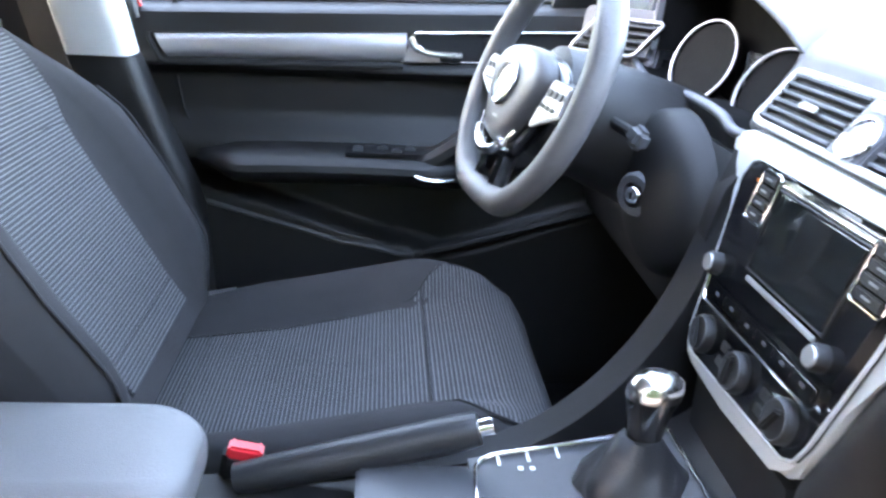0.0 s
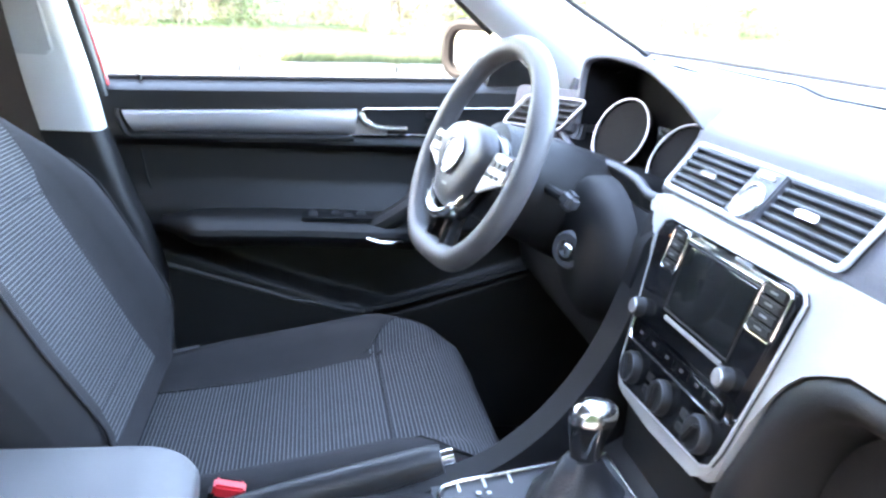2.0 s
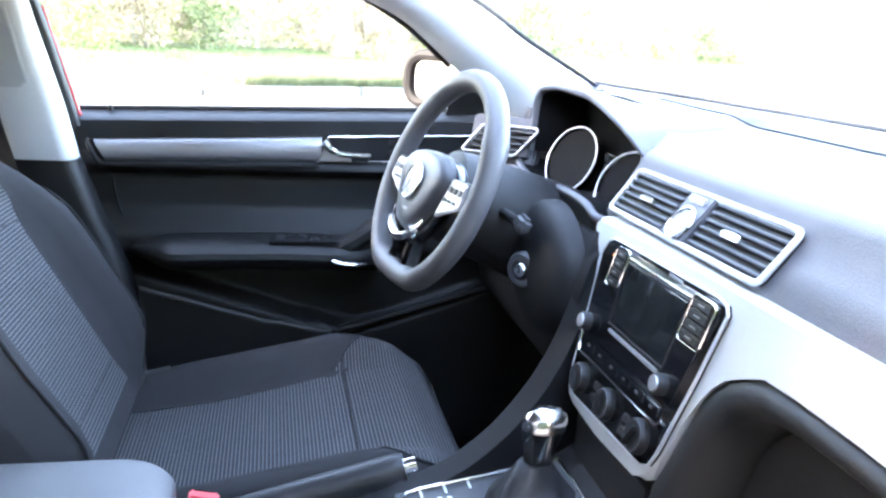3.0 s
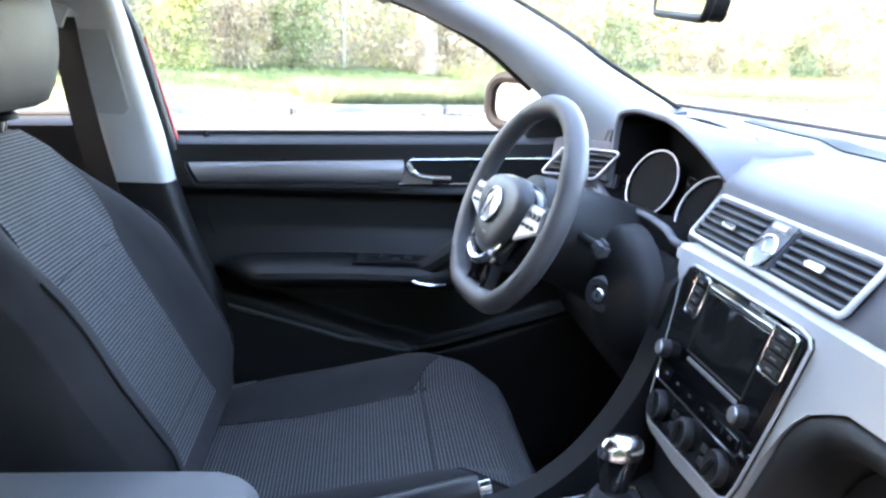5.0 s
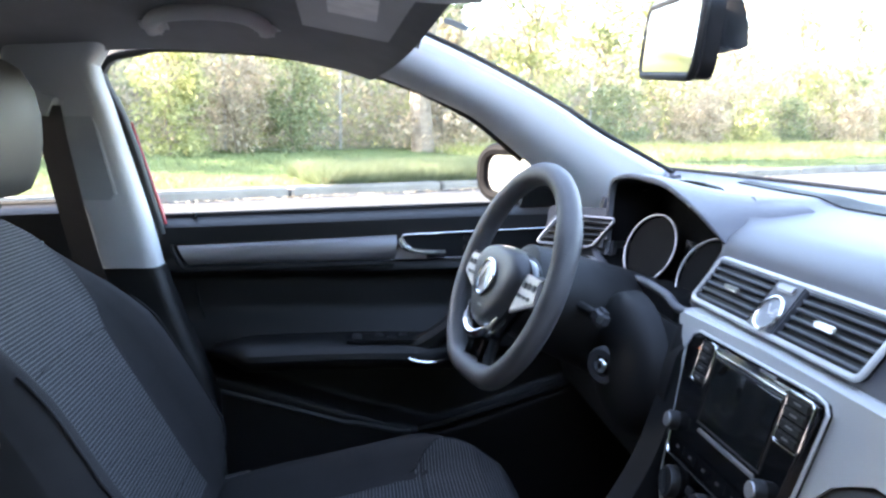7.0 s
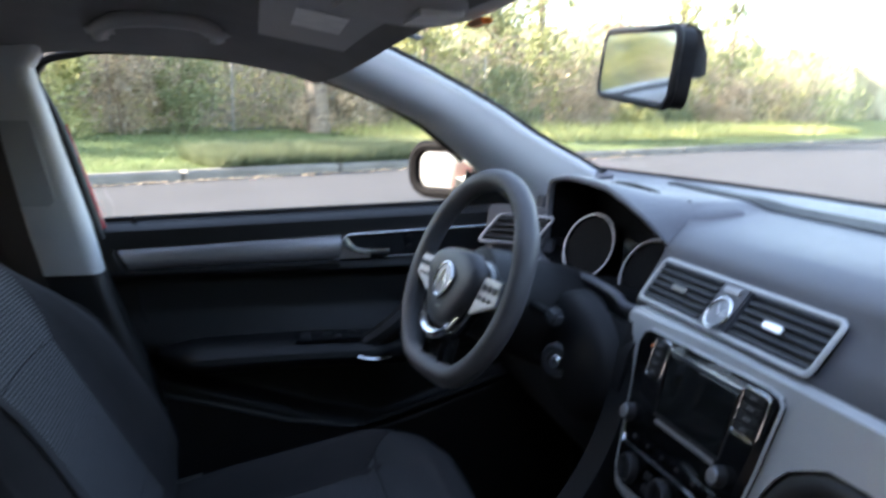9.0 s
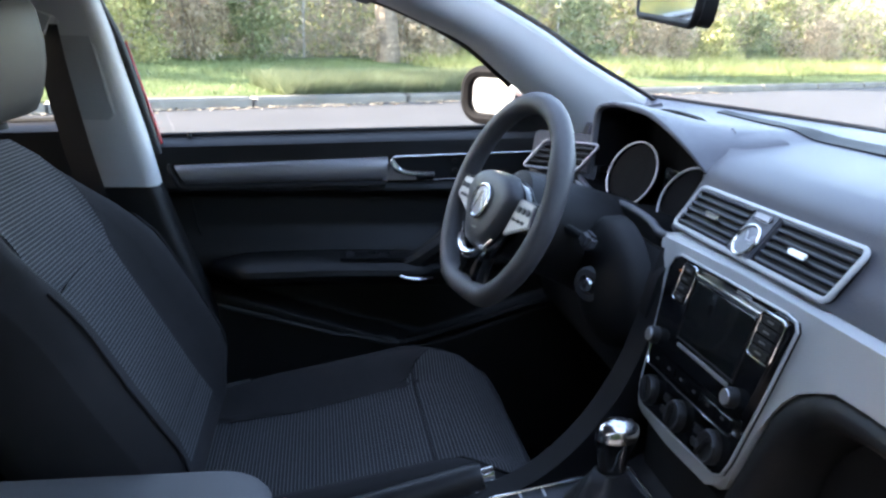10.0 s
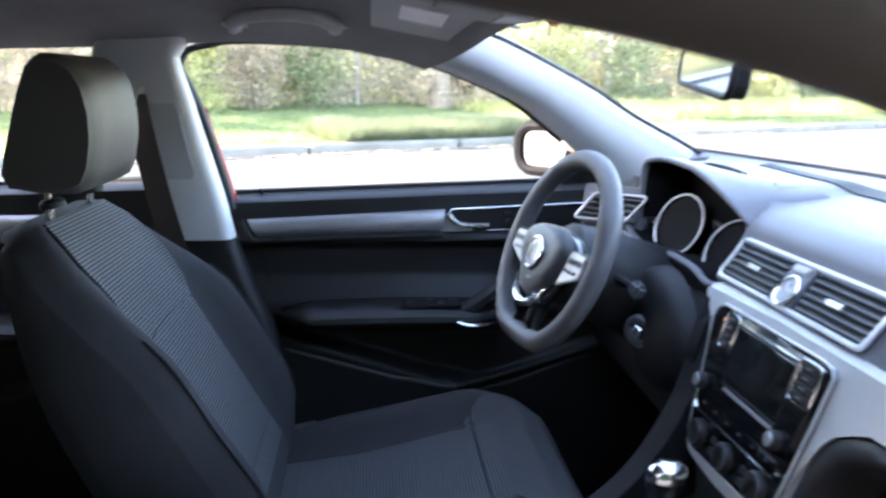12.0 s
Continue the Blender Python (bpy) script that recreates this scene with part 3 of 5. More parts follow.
def back_ring(h):
    w = back_w(h)
    fr_ = [Vector((back_front(h, w * math.sin(a)), w * math.sin(a), h)) for a in [radians(-90 + 180 * k / 28) for k in range(29)]]
    r = back_rear(h)
    rear = [Vector((r * 0.5 - 0.02, w * 1.0, h)), Vector((r * 0.9, w * 0.93, h)), Vector((r, w * 0.7, h)), Vector((r - 0.008, 0, h)), Vector((r, -w * 0.7, h)), Vector((r * 0.9, -w * 0.93, h)), Vector((r * 0.5 - 0.02, -w, h))]
    return fr_ + rear
HS = [0.0, 0.03, 0.07, 0.11, 0.15, 0.19, 0.23, 0.27, 0.31, 0.35, 0.38, 0.41, 0.44, 0.47, 0.495, 0.515, 0.53, 0.54, 0.548, 0.553, 0.5555]
part("backrest", loft([back_ring(h) for h in HS]), CLOTH, seat, "plain dark cloth backrest", 60, BM)
def bins_half(h):
    return lerp([0, 0.30, 0.36, 0.45, 0.50, 0.54], [0.132, 0.142, 0.160, 0.160, 0.148, 0.125], h)
def bins_f(h0, h1):
    def f(u, v):
        y = bins_half(h0 + (h1 - h0) * u) * (2 * v - 1)
        lo, hi = h0, h1
        arch = 0.012 * (1 - (y / 0.17) ** 2)
        lo += arch if h0 > 0.2 else 0
        hi += arch if 0.2 < h1 < 0.4 else 0
        h = lo + (hi - lo) * u
        return Vector((back_front(h, y) + 0.004, y, h))
    return f
for a, b in ((0.03, 0.0715), (0.0725, 0.322), (0.3235, 0.540)):
    part("backrest_insert", sheet(bins_f(a, b), 26, 24, (-0.012, 0, 0)), RIB_Z, seat, "grey ribbed cloth insert", 60, BM)
for s in (1, -1):
    part("seam", tube([(back_front(h, bins_half(h)) + 0.001, s * (bins_half(h) + 0.001), h) for h in [0.03 + 0.50 * k / 24 for k in range(25)]], 0.0022, 6), DARK, seat, m=BM)
    bw = [(back_front(h, 0.9 * back_w(h)) + 0.002, s * 0.905 * back_w(h), h) for h in [0.02 + 0.33 * k / 20 for k in range(21)]]
    part("piping", tube(bw, 0.0022, 6), CLOTH, seat, m=BM)
# headrest
hm = Matrix.Translation((-0.515, SY, 0.978)) @ pose(0, 0, 0, 0, 3, 0)
def head_ring(y):
    e = abs(y) / 0.122
    k = 1 - 0.10 * smooth(0.75, 1.0, e) ** 2
    prof = [(0.030, -0.004), (0.047, 0.006), (0.056, 0.03), (0.061, 0.07), (0.059, 0.11), (0.049, 0.15), (0.033, 0.174), (0.012, 0.186), (-0.012, 0.187), (-0.028, 0.176), (-0.040, 0.14), (-0.052, 0.09), (-0.063, 0.04), (-0.068, 0.012), (-0.060, -0.001), (-0.02, -0.006)]
    return [Vector((x * k, y, 0.09 + (z - 0.09) * k)) for x, z in prof]
head = thing("headrest", "black and grey vinyl headrest above the driver seat", "headrest")
part("pad", loft([head_ring(y) for y in (-0.122, -0.119, -0.112, -0.10, -0.07, 0, 0.07, 0.10, 0.112, 0.119, 0.122)]), material("charcoal vinyl", (0.045, 0.0435, 0.041), 0.5, noise_scale=12, var=0.08, bump=0.3, fine=600), head, "", 50, hm)
for s in (1, -1):
    part("post", tube([(-0.530, SY + 0.085 * s, 0.92), (-0.528, SY + 0.085 * s, 0.985)], 0.006, 12), CHROME, head, "chrome post")
    part("post_guide", disc([(0.018, 0), (0.018, 0.008), (0.013, 0.013)], 18, m=pose(-0.524, SY + 0.085 * s, 0.951, 0, -10, 0)), DARK, head, "black plastic guide")


# ---- dashboard ----
dash = thing("dashboard", "charcoal soft-touch dashboard with silver trim", "dashboard")
def far_edge(y):
    a = abs(y - CY)
    return lerp([0, 0.32, 0.46, 0.55, 0.67, 0.76], [0.79, 0.755, 0.690, 0.628, 0.570, 0.52], a), lerp([0, 0.32, 0.46, 0.55, 0.67, 0.76], [0.980, 0.984, 0.991, 0.997, 1.002, 1.0], a)
def dash_prof(y):
    xe, ze = far_edge(y)
    d = -0.03 * smooth(0.45, 0.78, abs(y - CY)) * smooth(0.0, -0.4, y)
    k = smooth(0.225, 0.30, y)                     # behind the instruments the pad draws back
    q = [(0.472, 0.938 + d), (0.464, 0.926 + d), (0.462, 0.915 + d), (0.444, 0.886), (0.424, 0.856), (0.428, 0.846)]
    q = [(x + (0.535 - x) * k, z + (0.95 - (0.472 - x) - z) * k) for x, z in q]
    f0 = 0.50 + 0.04 * k
    z0 = 0.953 + d + 0.030 * k
    top = [(f0 + (xe - f0) * t, z0 + (ze - z0) * (1 - (1 - t) ** 1.7)) for t in (0.97, 0.85, 0.68, 0.5, 0.32, 0.15, 0.0)]
    return [(xe + 0.015, ze - 0.16), (xe + 0.012, ze - 0.02), (xe + 0.004, ze - 0.004)] + top + q + [(0.56, 0.83), (0.58, 0.80)]
def dash_z(x, y):
    p = dash_prof(y)[2:10]
    return lerp([a for a, b in reversed(p)], [b for a, b in reversed(p)], x)
ys = [-0.74 + 0.90 * k / 24 for k in range(25)] + [0.19, 0.21, 0.225, 0.24, 0.255, 0.27, 0.285, 0.30] + [0.32 + 0.42 * k / 16 for k in range(17)]
part("upper_pad", loft([[Vector((x, y, z)) for x, z in dash_prof(y)] for y in ys]), DASH, dash, "", 60)
def slot_x(y):
    return 0.655 - 0.10 * (abs(y - CY) / 0.5) ** 2 * 0.35
part("defroster_slot", sheet(lambda u, v: Vector((slot_x(-0.47 + 0.97 * u) + 0.042 * (v - 0.5) * math.sin(math.pi * min(max(u, 0.04), 0.96)) ** 0.4, -0.47 + 0.97 * u, dash_z(slot_x(-0.47 + 0.97 * u) + 0.042 * (v - 0.5), -0.47 + 0.97 * u) + 0.0025)), 40, 2, (0, 0, -0.006)), DARK, dash, "black defroster slot")
tagged(part("windscreen_base_seal", tube([(far_edge(y)[0] + 0.004, y, far_edge(y)[1] + 0.001) for y in [CY - 0.70 + 1.40 * k / 40 for k in range(41)]], 0.0042, 8), RUBBER), "black rubber seal along the windscreen base", "seal", kind="structure")
# instrument hood
HOOD = [(0.600, 0.885, 0.424), (0.604, 0.936, 0.428), (0.603, 0.972, 0.430), (0.588, 0.993, 0.432), (0.53, 1.003, 0.438), (0.46, 1.004, 0.440), (0.39, 1.000, 0.443), (0.325, 0.984, 0.447), (0.268, 0.963, 0.452), (0.236, 0.943, 0.460), (0.210, 0.921, 0.470)]
def hood_line(t, inset=0.0):
    """One arch of the hood, t metres behind its lip; inset is towards the gauges."""
    out = []
    for y, z, x in HOOD:
        xx = x + t
        k = smooth(0.01, 0.105, t) * smooth(0.90, 0.94, z)          # the arch runs out into the dash pad
        v = Vector((xx, y, z + (dash_z(max(xx, 0.545), y) + 0.002 - z) * k))
        out.append(v - (v - Vector((v.x, 0.42, 0.88))).normalized() * inset)
    return out
rings = []
for t, o in ((0.0, 0.003), (0.001, 0.0008), (0.004, 0.0), (0.012, 0.0), (0.03, 0.0), (0.06, 0.0), (0.09, 0.0), (0.13, 0.0)):
    outer, inner = bez(hood_line(t, o), 4), bez(hood_line(t, 0.010 - o), 4)
    rings.append([Vector(p) for p in outer] + [Vector(p) for p in reversed(inner)])
part("instrument_hood", loft(rings), DASH, dash, "curved hood over the instruments", 50)
lining = [bez(hood_line(t, 0.0112), 4) for t in (0.010, 0.03, 0.06, 0.09, 0.12)]
part("hood_lining", loft([[Vector(p) for p in a] + [p - (p - Vector((p.x, 0.42, 0.88))).normalized() * 0.002 for p in reversed(a)] for a in lining]), DIAL, dash, "black lining inside the hood", 50)
def back_top(y):
    return lerp([p[0] for p in reversed(HOOD)], [p[1] for p in reversed(HOOD)], y) - 0.010
part("instrument_backing", sheet(lambda u, v: Vector((0.535 - 0.01 * v, 0.212 + 0.41 * u, 0.82 + (back_top(0.212 + 0.41 * u) - 0.82) * v)), 16, 4, (0.01, 0, 0)), DIAL, dash, "black instrument panel")
GR = Matrix(((0, 0, -1, 0), (-1, 0, 0, 0), (0, 1, 0, 0), (0, 0, 0, 1)))
for gy, gz in ((0.508, 0.882), (0.283, 0.872)):
    gm = Matrix.Translation((0.476, gy, gz)) @ pose(0, 0, 0, 0, 22, 20) @ GR
    g = part("gauge", disc([(0.054, -0.012), (0.054, 0.0), (0.01, 0.0)], 40, m=gm), DIAL, dash, "round black gauge")
    part("gauge_ring", tube([gm @ Vector((0.057 * math.cos(a), 0.057 * math.sin(a), 0.004)) for a in [2 * math.pi * k / 48 for k in range(48)]], 0.0017, 8, closed=True), STRIP, g, "chrome gauge ring")
part("centre_display", box(0.004, 0.055, 0.055, (0.500, 0.400, 0.880), 0.002), SCREEN, dash)
lt = bez([(0.412, 0.632, 0.872), (0.410, 0.569, 0.855), (0.410, 0.50, 0.845), (0.410, 0.455, 0.846), (0.410, 0.402, 0.854), (0.410, 0.342, 0.858), (0.410, 0.267, 0.855), (0.412, 0.238, 0.845), (0.420, 0.218, 0.842)], 5)
part("cluster_lower_trim", sheet(lambda u, v: Vector(lt[round(u * (len(lt) - 1))]) + Vector((0.10 * v, 0, -0.010 * v)), len(lt) - 1, 5, (0.01, 0, -0.010)), DIAL, dash, "black shelf below the instruments", 60)
part("cluster_lip", tube(lt, 0.0062, 10), DASH, dash, "rounded grey lip below the instruments", 60)
part("under_panel", sheet(lambda u, v: Vector(lt[round(u * (len(lt) - 1))]) + Vector((-0.004 + 0.012 * v, 0, -0.004 - 0.045 * v)), len(lt) - 1, 4, (0.02, 0, 0)), VINYL, dash, "black panel under the instruments", 60)
ac = bez([(0.392, 0.640, 0.850), (0.390, 0.585, 0.860), (0.388, 0.54, 0.861), (0.386, 0.492, 0.855), (0.385, 0.445, 0.844), (0.386, 0.418, 0.832)], 5)
part("cluster_accent", sheet(lambda u, v: Vector(ac[round(u * (len(ac) - 1))]) + Vector((0.006 * v, 0, -0.017 * v)), len(ac) - 1, 3, (0.006, 0, 0)), STRIP, dash, "silver accent beside the column", 60)

# left corner vent
cv = thing("corner_vent", "black slatted corner air vent with pewter rim", "air vent")
CVM = Matrix.Translation((0.382, 0.625, 0.897)) @ pose(0, 0, 0, 0, 0, -42) @ Matrix(((1, 0, 0, 0), (0, 0, -1, 0), (0, 1, 0, 0), (0, 0, 0, 1))) @ Matrix.Rotation(radians(-14), 4, 'X')
part("frame", tube([CVM @ Vector((u + 0.75 * v, v, 0.004)) for u, v in rrect(0.108, 0.052, 0.008, 4)], 0.0026, 8, closed=True), STRIP, cv)
part("backing", plate([(u + 0.75 * v, v) for u, v in rrect(0.106, 0.050, 0.008, 4)], 0.004, CVM @ Matrix.Translation((0, 0, -0.008))), DARK, cv)
for k in range(4):
    v = -0.0165 + 0.011 * k
    part("slat", box(0.100, 0.003, 0.012, (0, 0, 0), 0.001, rot=CVM @ Matrix.Translation((0.75 * v, v, 0.0)) @ Matrix.Rotation(radians(-18), 4, 'X')), SLAT, cv)
part("side_panel", plate(rrect(0.135, 0.085, 0.012, 4), 0.02, CVM @ Matrix.Translation((-0.002, 0.004, -0.034)), 0.004), DASH, dash, "grey dashboard side panel")
part("housing", box(0.120, 0.064, 0.05, (0, 0, 0), 0.008, 3, rot=CVM @ Matrix.Translation((0, 0, -0.031))), DASH, cv, "grey vent surround")
part("side_pad", sheet(lambda u, v: Vector((0.435 - 0.035 * u + 0.02 * v, 0.63 + 0.12 * v, 0.955 - 0.16 * u)), 8, 6, (0.09, 0, 0)), DASH, dash)
part("light_switch", disc([(0.020, 0), (0.020, 0.012), (0.016, 0.016)], 24, m=pose(0.395, 0.66, 0.835, 0, -90, 0)), VINYL, dash)

# centre vents
def vent_m():
    a = Vector((0.4255, 0, 0.8605))
    b = Vector((0.459, 0, 0.9105))
    up = (b - a).normalized()
    u = Vector((0, -1, 0))
    w = u.cross(up)
    m = Matrix((( u.x, up.x, w.x, 0.4425), (u.y, up.y, w.y, 0.0325), (u.z, up.z, w.z, 0.8857), (0, 0, 0, 1)))
    return m
VM = vent_m()
vents = thing("centre_vents", "pair of black slatted air vents in a chrome rim", "air vent")
VW, VH = 0.345, 0.062
rim = [VM @ Vector((u + v * 0.10, v, 0.006)) for u, v in rrect(VW, VH, 0.008, 5)]
part("rim", tube(rim, 0.0036, 8, closed=True), SILVER, vents, "satin chrome rim")
part("backing", plate([(u + v * 0.1, v) for u, v in rrect(VW, VH, 0.008, 4)], 0.003, VM @ Matrix.Translation((0, 0, -0.001))), DARK, vents, "black duct")
for side in (-1, 1):
    for k in range(6):
        v = -0.0245 + 0.0098 * k
        part("slat", box(0.138, 0.0034, 0.014, (0, 0, 0), 0.0012, rot=VM @ Matrix.Translation((side * 0.1005 + v * 0.1, v, 0.002)) @ Matrix.Rotation(radians(-18), 4, 'X')), SLAT, vents)
    part("vane_tab", box(0.034, 0.0075, 0.006, (0, 0, 0), 0.002, rot=VM @ Matrix.Translation((side * 0.0955, 0.0 - 0.001, 0.011))), CHROME, vents, "chrome thumb tab")
part("centre_panel", plate([(-0.030, -0.031), (0.024, -0.031), (0.030, 0.031), (-0.024, 0.031)], 0.010, VM, 0.002), DASH, vents, "grey clock panel")
part("button", box(0.034, 0.010, 0.004, (0, 0, 0), 0.002, rot=VM @ Matrix.Translation((0.002, 0.021, 0.011))), STRIP, vents)
clock = thing("clock", "small round analogue clock with chrome rim", "clock")
cm = VM @ Matrix.Translation((0.002, -0.010, 0.010))
part("rim", tube([cm @ Vector((0.0195 * math.cos(a), 0.0195 * math.sin(a), 0.002)) for a in [2 * math.pi * k / 32 for k in range(32)]], 0.0022, 8, closed=True), CHROME, clock)
part("face", disc([(0.019, 0), (0.019, 0.0015), (0.001, 0.0015)], 28, m=cm), material("silvery dial", (0.35, 0.36, 0.38), 0.25, metal=0.4, bump=0.0), clock)
part("hand", box(0.0016, 0.013, 0.001, (0, 0, 0), 0, rot=cm @ Matrix.Rotation(0.6, 4, 'Z') @ Matrix.Translation((0, 0.006, 0.0025))), WHITE, clock)
part("hand", box(0.0016, 0.009, 0.001, (0, 0, 0), 0, rot=cm @ Matrix.Rotation(-1.5, 4, 'Z') @ Matrix.Translation((0, 0.0045, 0.0025))), WHITE, clock)

# silver trim that frames the centre stack and sweeps to the passenger side
def stack_x(z):
    return 0.408 - (0.845 - z) * 0.215
def out_pts():
    top = [(0.208, 0.842), (0.204, 0.851), (0.19, 0.855), (0.0, 0.855), (-0.2, 0.853), (-0.45, 0.852), (-0.74, 0.85)]
    low = [(-0.74, 0.785), (-0.45, 0.796), (-0.33, 0.802), (-0.252, 0.803), (-0.209, 0.8015), (-0.182, 0.797), (-0.158, 0.785), (-0.141, 0.768), (-0.130, 0.750), (-0.120, 0.715), (-0.108, 0.675), (-0.098, 0.645), (-0.088, 0.637), (-0.07, 0.633), (0.03, 0.628), (0.110, 0.626), (0.130, 0.631), (0.141, 0.645), (0.150, 0.68), (0.150, 0.73), (0.152, 0.77), (0.158, 0.80), (0.168, 0.820), (0.182, 0.832), (0.198, 0.837)]
    return top + low
def trim_mesh():
    bm = bmesh.new()
    pts = out_pts()
    fx = lambda z, y: stack_x(z) - 0.002
    a = [bm.verts.new((fx(z, y) - 0.004, y, z)) for y, z in pts]
    b = [bm.verts.new((fx(z, y) + 0.05, y, z)) for y, z in pts]
    f = bm.faces.new(a)
    bm.faces.new(b[::-1])
    for i in range(len(a)):
        j = (i + 1) % len(a)
        bm.faces.new((a[i], b[i], b[j], a[j]))
    bmesh.ops.bevel(bm, geom=list(f.edges), offset=0.006, segments=3, affect='EDGES', clamp_overlap=True)
    return bm
part("silver_trim", trim_mesh(), SILVER, dash, "satin silver trim around the centre stack", 50)
# glove box side below
GB = [(-0.74, 0.785), (-0.45, 0.796), (-0.33, 0.802), (-0.252, 0.803), (-0.209, 0.8015), (-0.182, 0.797), (-0.158, 0.785), (-0.141, 0.768), (-0.130, 0.750), (-0.120, 0.715), (-0.108, 0.675), (-0.098, 0.645)]
gb_in = [(-0.74, 0.752), (-0.45, 0.763), (-0.34, 0.768), (-0.27, 0.767), (-0.235, 0.762), (-0.212, 0.750), (-0.193, 0.732), (-0.180, 0.712), (-0.170, 0.690), (-0.160, 0.655), (-0.150, 0.610), (-0.142, 0.56)]
def lip_ring(k):
    # the padded lip that rolls from the silver edge down into the glove box recess
    (y0, z0), (y1, z1) = GB[k], gb_in[k]
    out = []
    for t in (0.0, 0.08, 0.25, 0.5, 0.75, 0.93, 1.0):
        x = stack_x(z0) + 0.004 - 0.016 * math.sin(math.pi * min(t * 1.15, 1.0)) ** 0.8 + 0.05 * max(t - 0.75, 0) / 0.25
        out.append(Vector((x, y0 + (y1 - y0) * t, z0 + (z1 - z0) * t)))
    return out + [Vector((0.47, y1, z1)), Vector((0.47, y0, z0))]
part("glove_box_lip", loft([lip_ring(k) for k in range(len(GB))]), VINYL, dash, "rounded black lip above the glove box", 60)
part("glove_box", loft([[Vector((0.425, y, zt)), Vector((0.430, y, zt - 0.10)), Vector((0.45, y, 0.52)), Vector((0.60, y, 0.50)), Vector((0.60, y, zt))] for y, zt in gb_in[:-2]]), DARK, dash, "black recessed glove box panel", 50)

# centre stack, in a frame of its own: u to the passenger side, v up the face, w towards the seats
up = Vector((0.215, 0, 1)).normalized()
uu = Vector((0, -1, 0))
ww = uu.cross(up)
SO = Vector((stack_x(0.735) - 0.006, 0.008, 0.735))
SM = Matrix(((uu.x, up.x, ww.x, SO.x), (uu.y, up.y, ww.y, SO.y), (uu.z, up.z, ww.z, SO.z), (0, 0, 0, 1)))
def on(u, v, w=0.0):
    return SM @ Matrix.Translation((u, v, w))
stack = thing("centre_stack", "gloss black centre stack with radio and climate controls", "control panel")
face = [(-0.116, 0.108), (0.123, 0.111), (0.141, 0.108), (0.147, 0.100), (0.134, 0.030), (0.114, -0.060), (0.106, -0.078), (0.092, -0.085), (-0.096, -0.093), (-0.113, -0.088), (-0.121, -0.073), (-0.130, 0.01), (-0.140, 0.085), (-0.130, 0.102)]
part("facia", plate(face, 0.006, SM, 0.002), GLOSS, stack)
part("facia_rim", tube([on(u, v, 0.005).translation for u, v in face], 0.0018, 8, closed=True), SILVER, stack, "thin chrome rim")
radio = thing("car_radio", "touchscreen car radio with knobs and side keys", "car radio")
part("body", plate([(-0.088, 0.103), (0.138, 0.103), (0.141, 0.094), (0.118, -0.008), (-0.108, -0.012), (-0.094, 0.096)], 0.006, on(0, 0, 0.0062), 0.002), GLOSS, radio)
part("screen", plate([(-0.046, 0.092), (0.090, 0.092), (0.081, 0.022), (-0.050, 0.022)], 0.002, on(0.0, 0.0, 0.0118), 0.0005), SCREEN, radio, "dark switched-off touchscreen")
part("screen_frame", tube([on(u, v, 0.013).translation for u, v in ((-0.049, 0.095), (0.094, 0.095), (0.085, 0.019), (-0.053, 0.019))], 0.0014, 6, closed=True), VINYL, radio)
part("disc_slot", box(0.146, 0.0035, 0.003, (0, 0, 0), 0.001, rot=on(0.021, 0.0985, 0.0125)), CHROME, radio, "chrome edge of the disc slot")
part("lower_bar", box(0.125, 0.005, 0.003, (0, 0, 0), 0.001, rot=on(0.015, 0.012, 0.0125)), STRIP, radio)
for s, kc, kw in ((-1, -0.0745, 0.028), (1, 0.114, 0.036)):
    part("key_frame", tube([on(kc + u + 0.12 * v, 0.080 + v, 0.0125).translation for u, v in rrect(kw + 0.006, 0.049, 0.005, 4)], 0.0013, 6, closed=True), CHROME, radio, "thin chrome key surround")
    for k in range(4):
        kv = 0.0975 - 0.0115 * k
        key = part("side_key", box(kw, 0.0098, 0.004, (0, 0, 0), 0.0015, rot=on(kc + 0.12 * (kv - 0.08), kv, 0.0125)), VINYL, radio)
        part("key_mark", box(0.011, 0.0018, 0.0006, (0, 0, 0), 0, rot=on(kc + 0.12 * (kv - 0.08), kv, 0.0148)), DIM, key)
    kn = part("knob", disc([(0.0112, 0), (0.0112, 0.011), (0.0100, 0.0135)], 28, m=on((-0.103, 0.096)[s > 0], (0.002, 0.006)[s > 0], 0.010)), VINYL, radio)
    part("knob_cap", disc([(0.0086, 0), (0.0080, 0.0016), (0.001, 0.0016)], 24, m=on((-0.103, 0.096)[s > 0], (0.002, 0.006)[s > 0], 0.0236)), STRIP, kn, "satin knob cap")
climate = thing("climate_panel", "black climate control panel with three dials", "climate controls")
part("button_bar", plate(rrect(0.214, 0.018, 0.004, 3), 0.005, on(0.001, -0.022, 0.006), 0.001), GLOSS, climate)
part("bar_trim", tube([on(u, v, 0.011).translation for u, v in ((-0.114, -0.014), (-0.113, -0.028), (-0.106, -0.037), (0.104, -0.034), (0.112, -0.026))], 0.0015, 6), CHROME, climate, "chrome trim line")
for k in range(6):
    part("button", box(0.030, 0.011, 0.002, (0, 0, 0), 0.0008, rot=on(-0.083 + 0.034 * k, -0.022, 0.0112)), GLOSS, climate)
    part("button_mark", box(0.007, 0.003, 0.0006, (0, 0, 0), 0, rot=on(-0.083 + 0.034 * k, -0.022, 0.0124)), SLAT, climate)
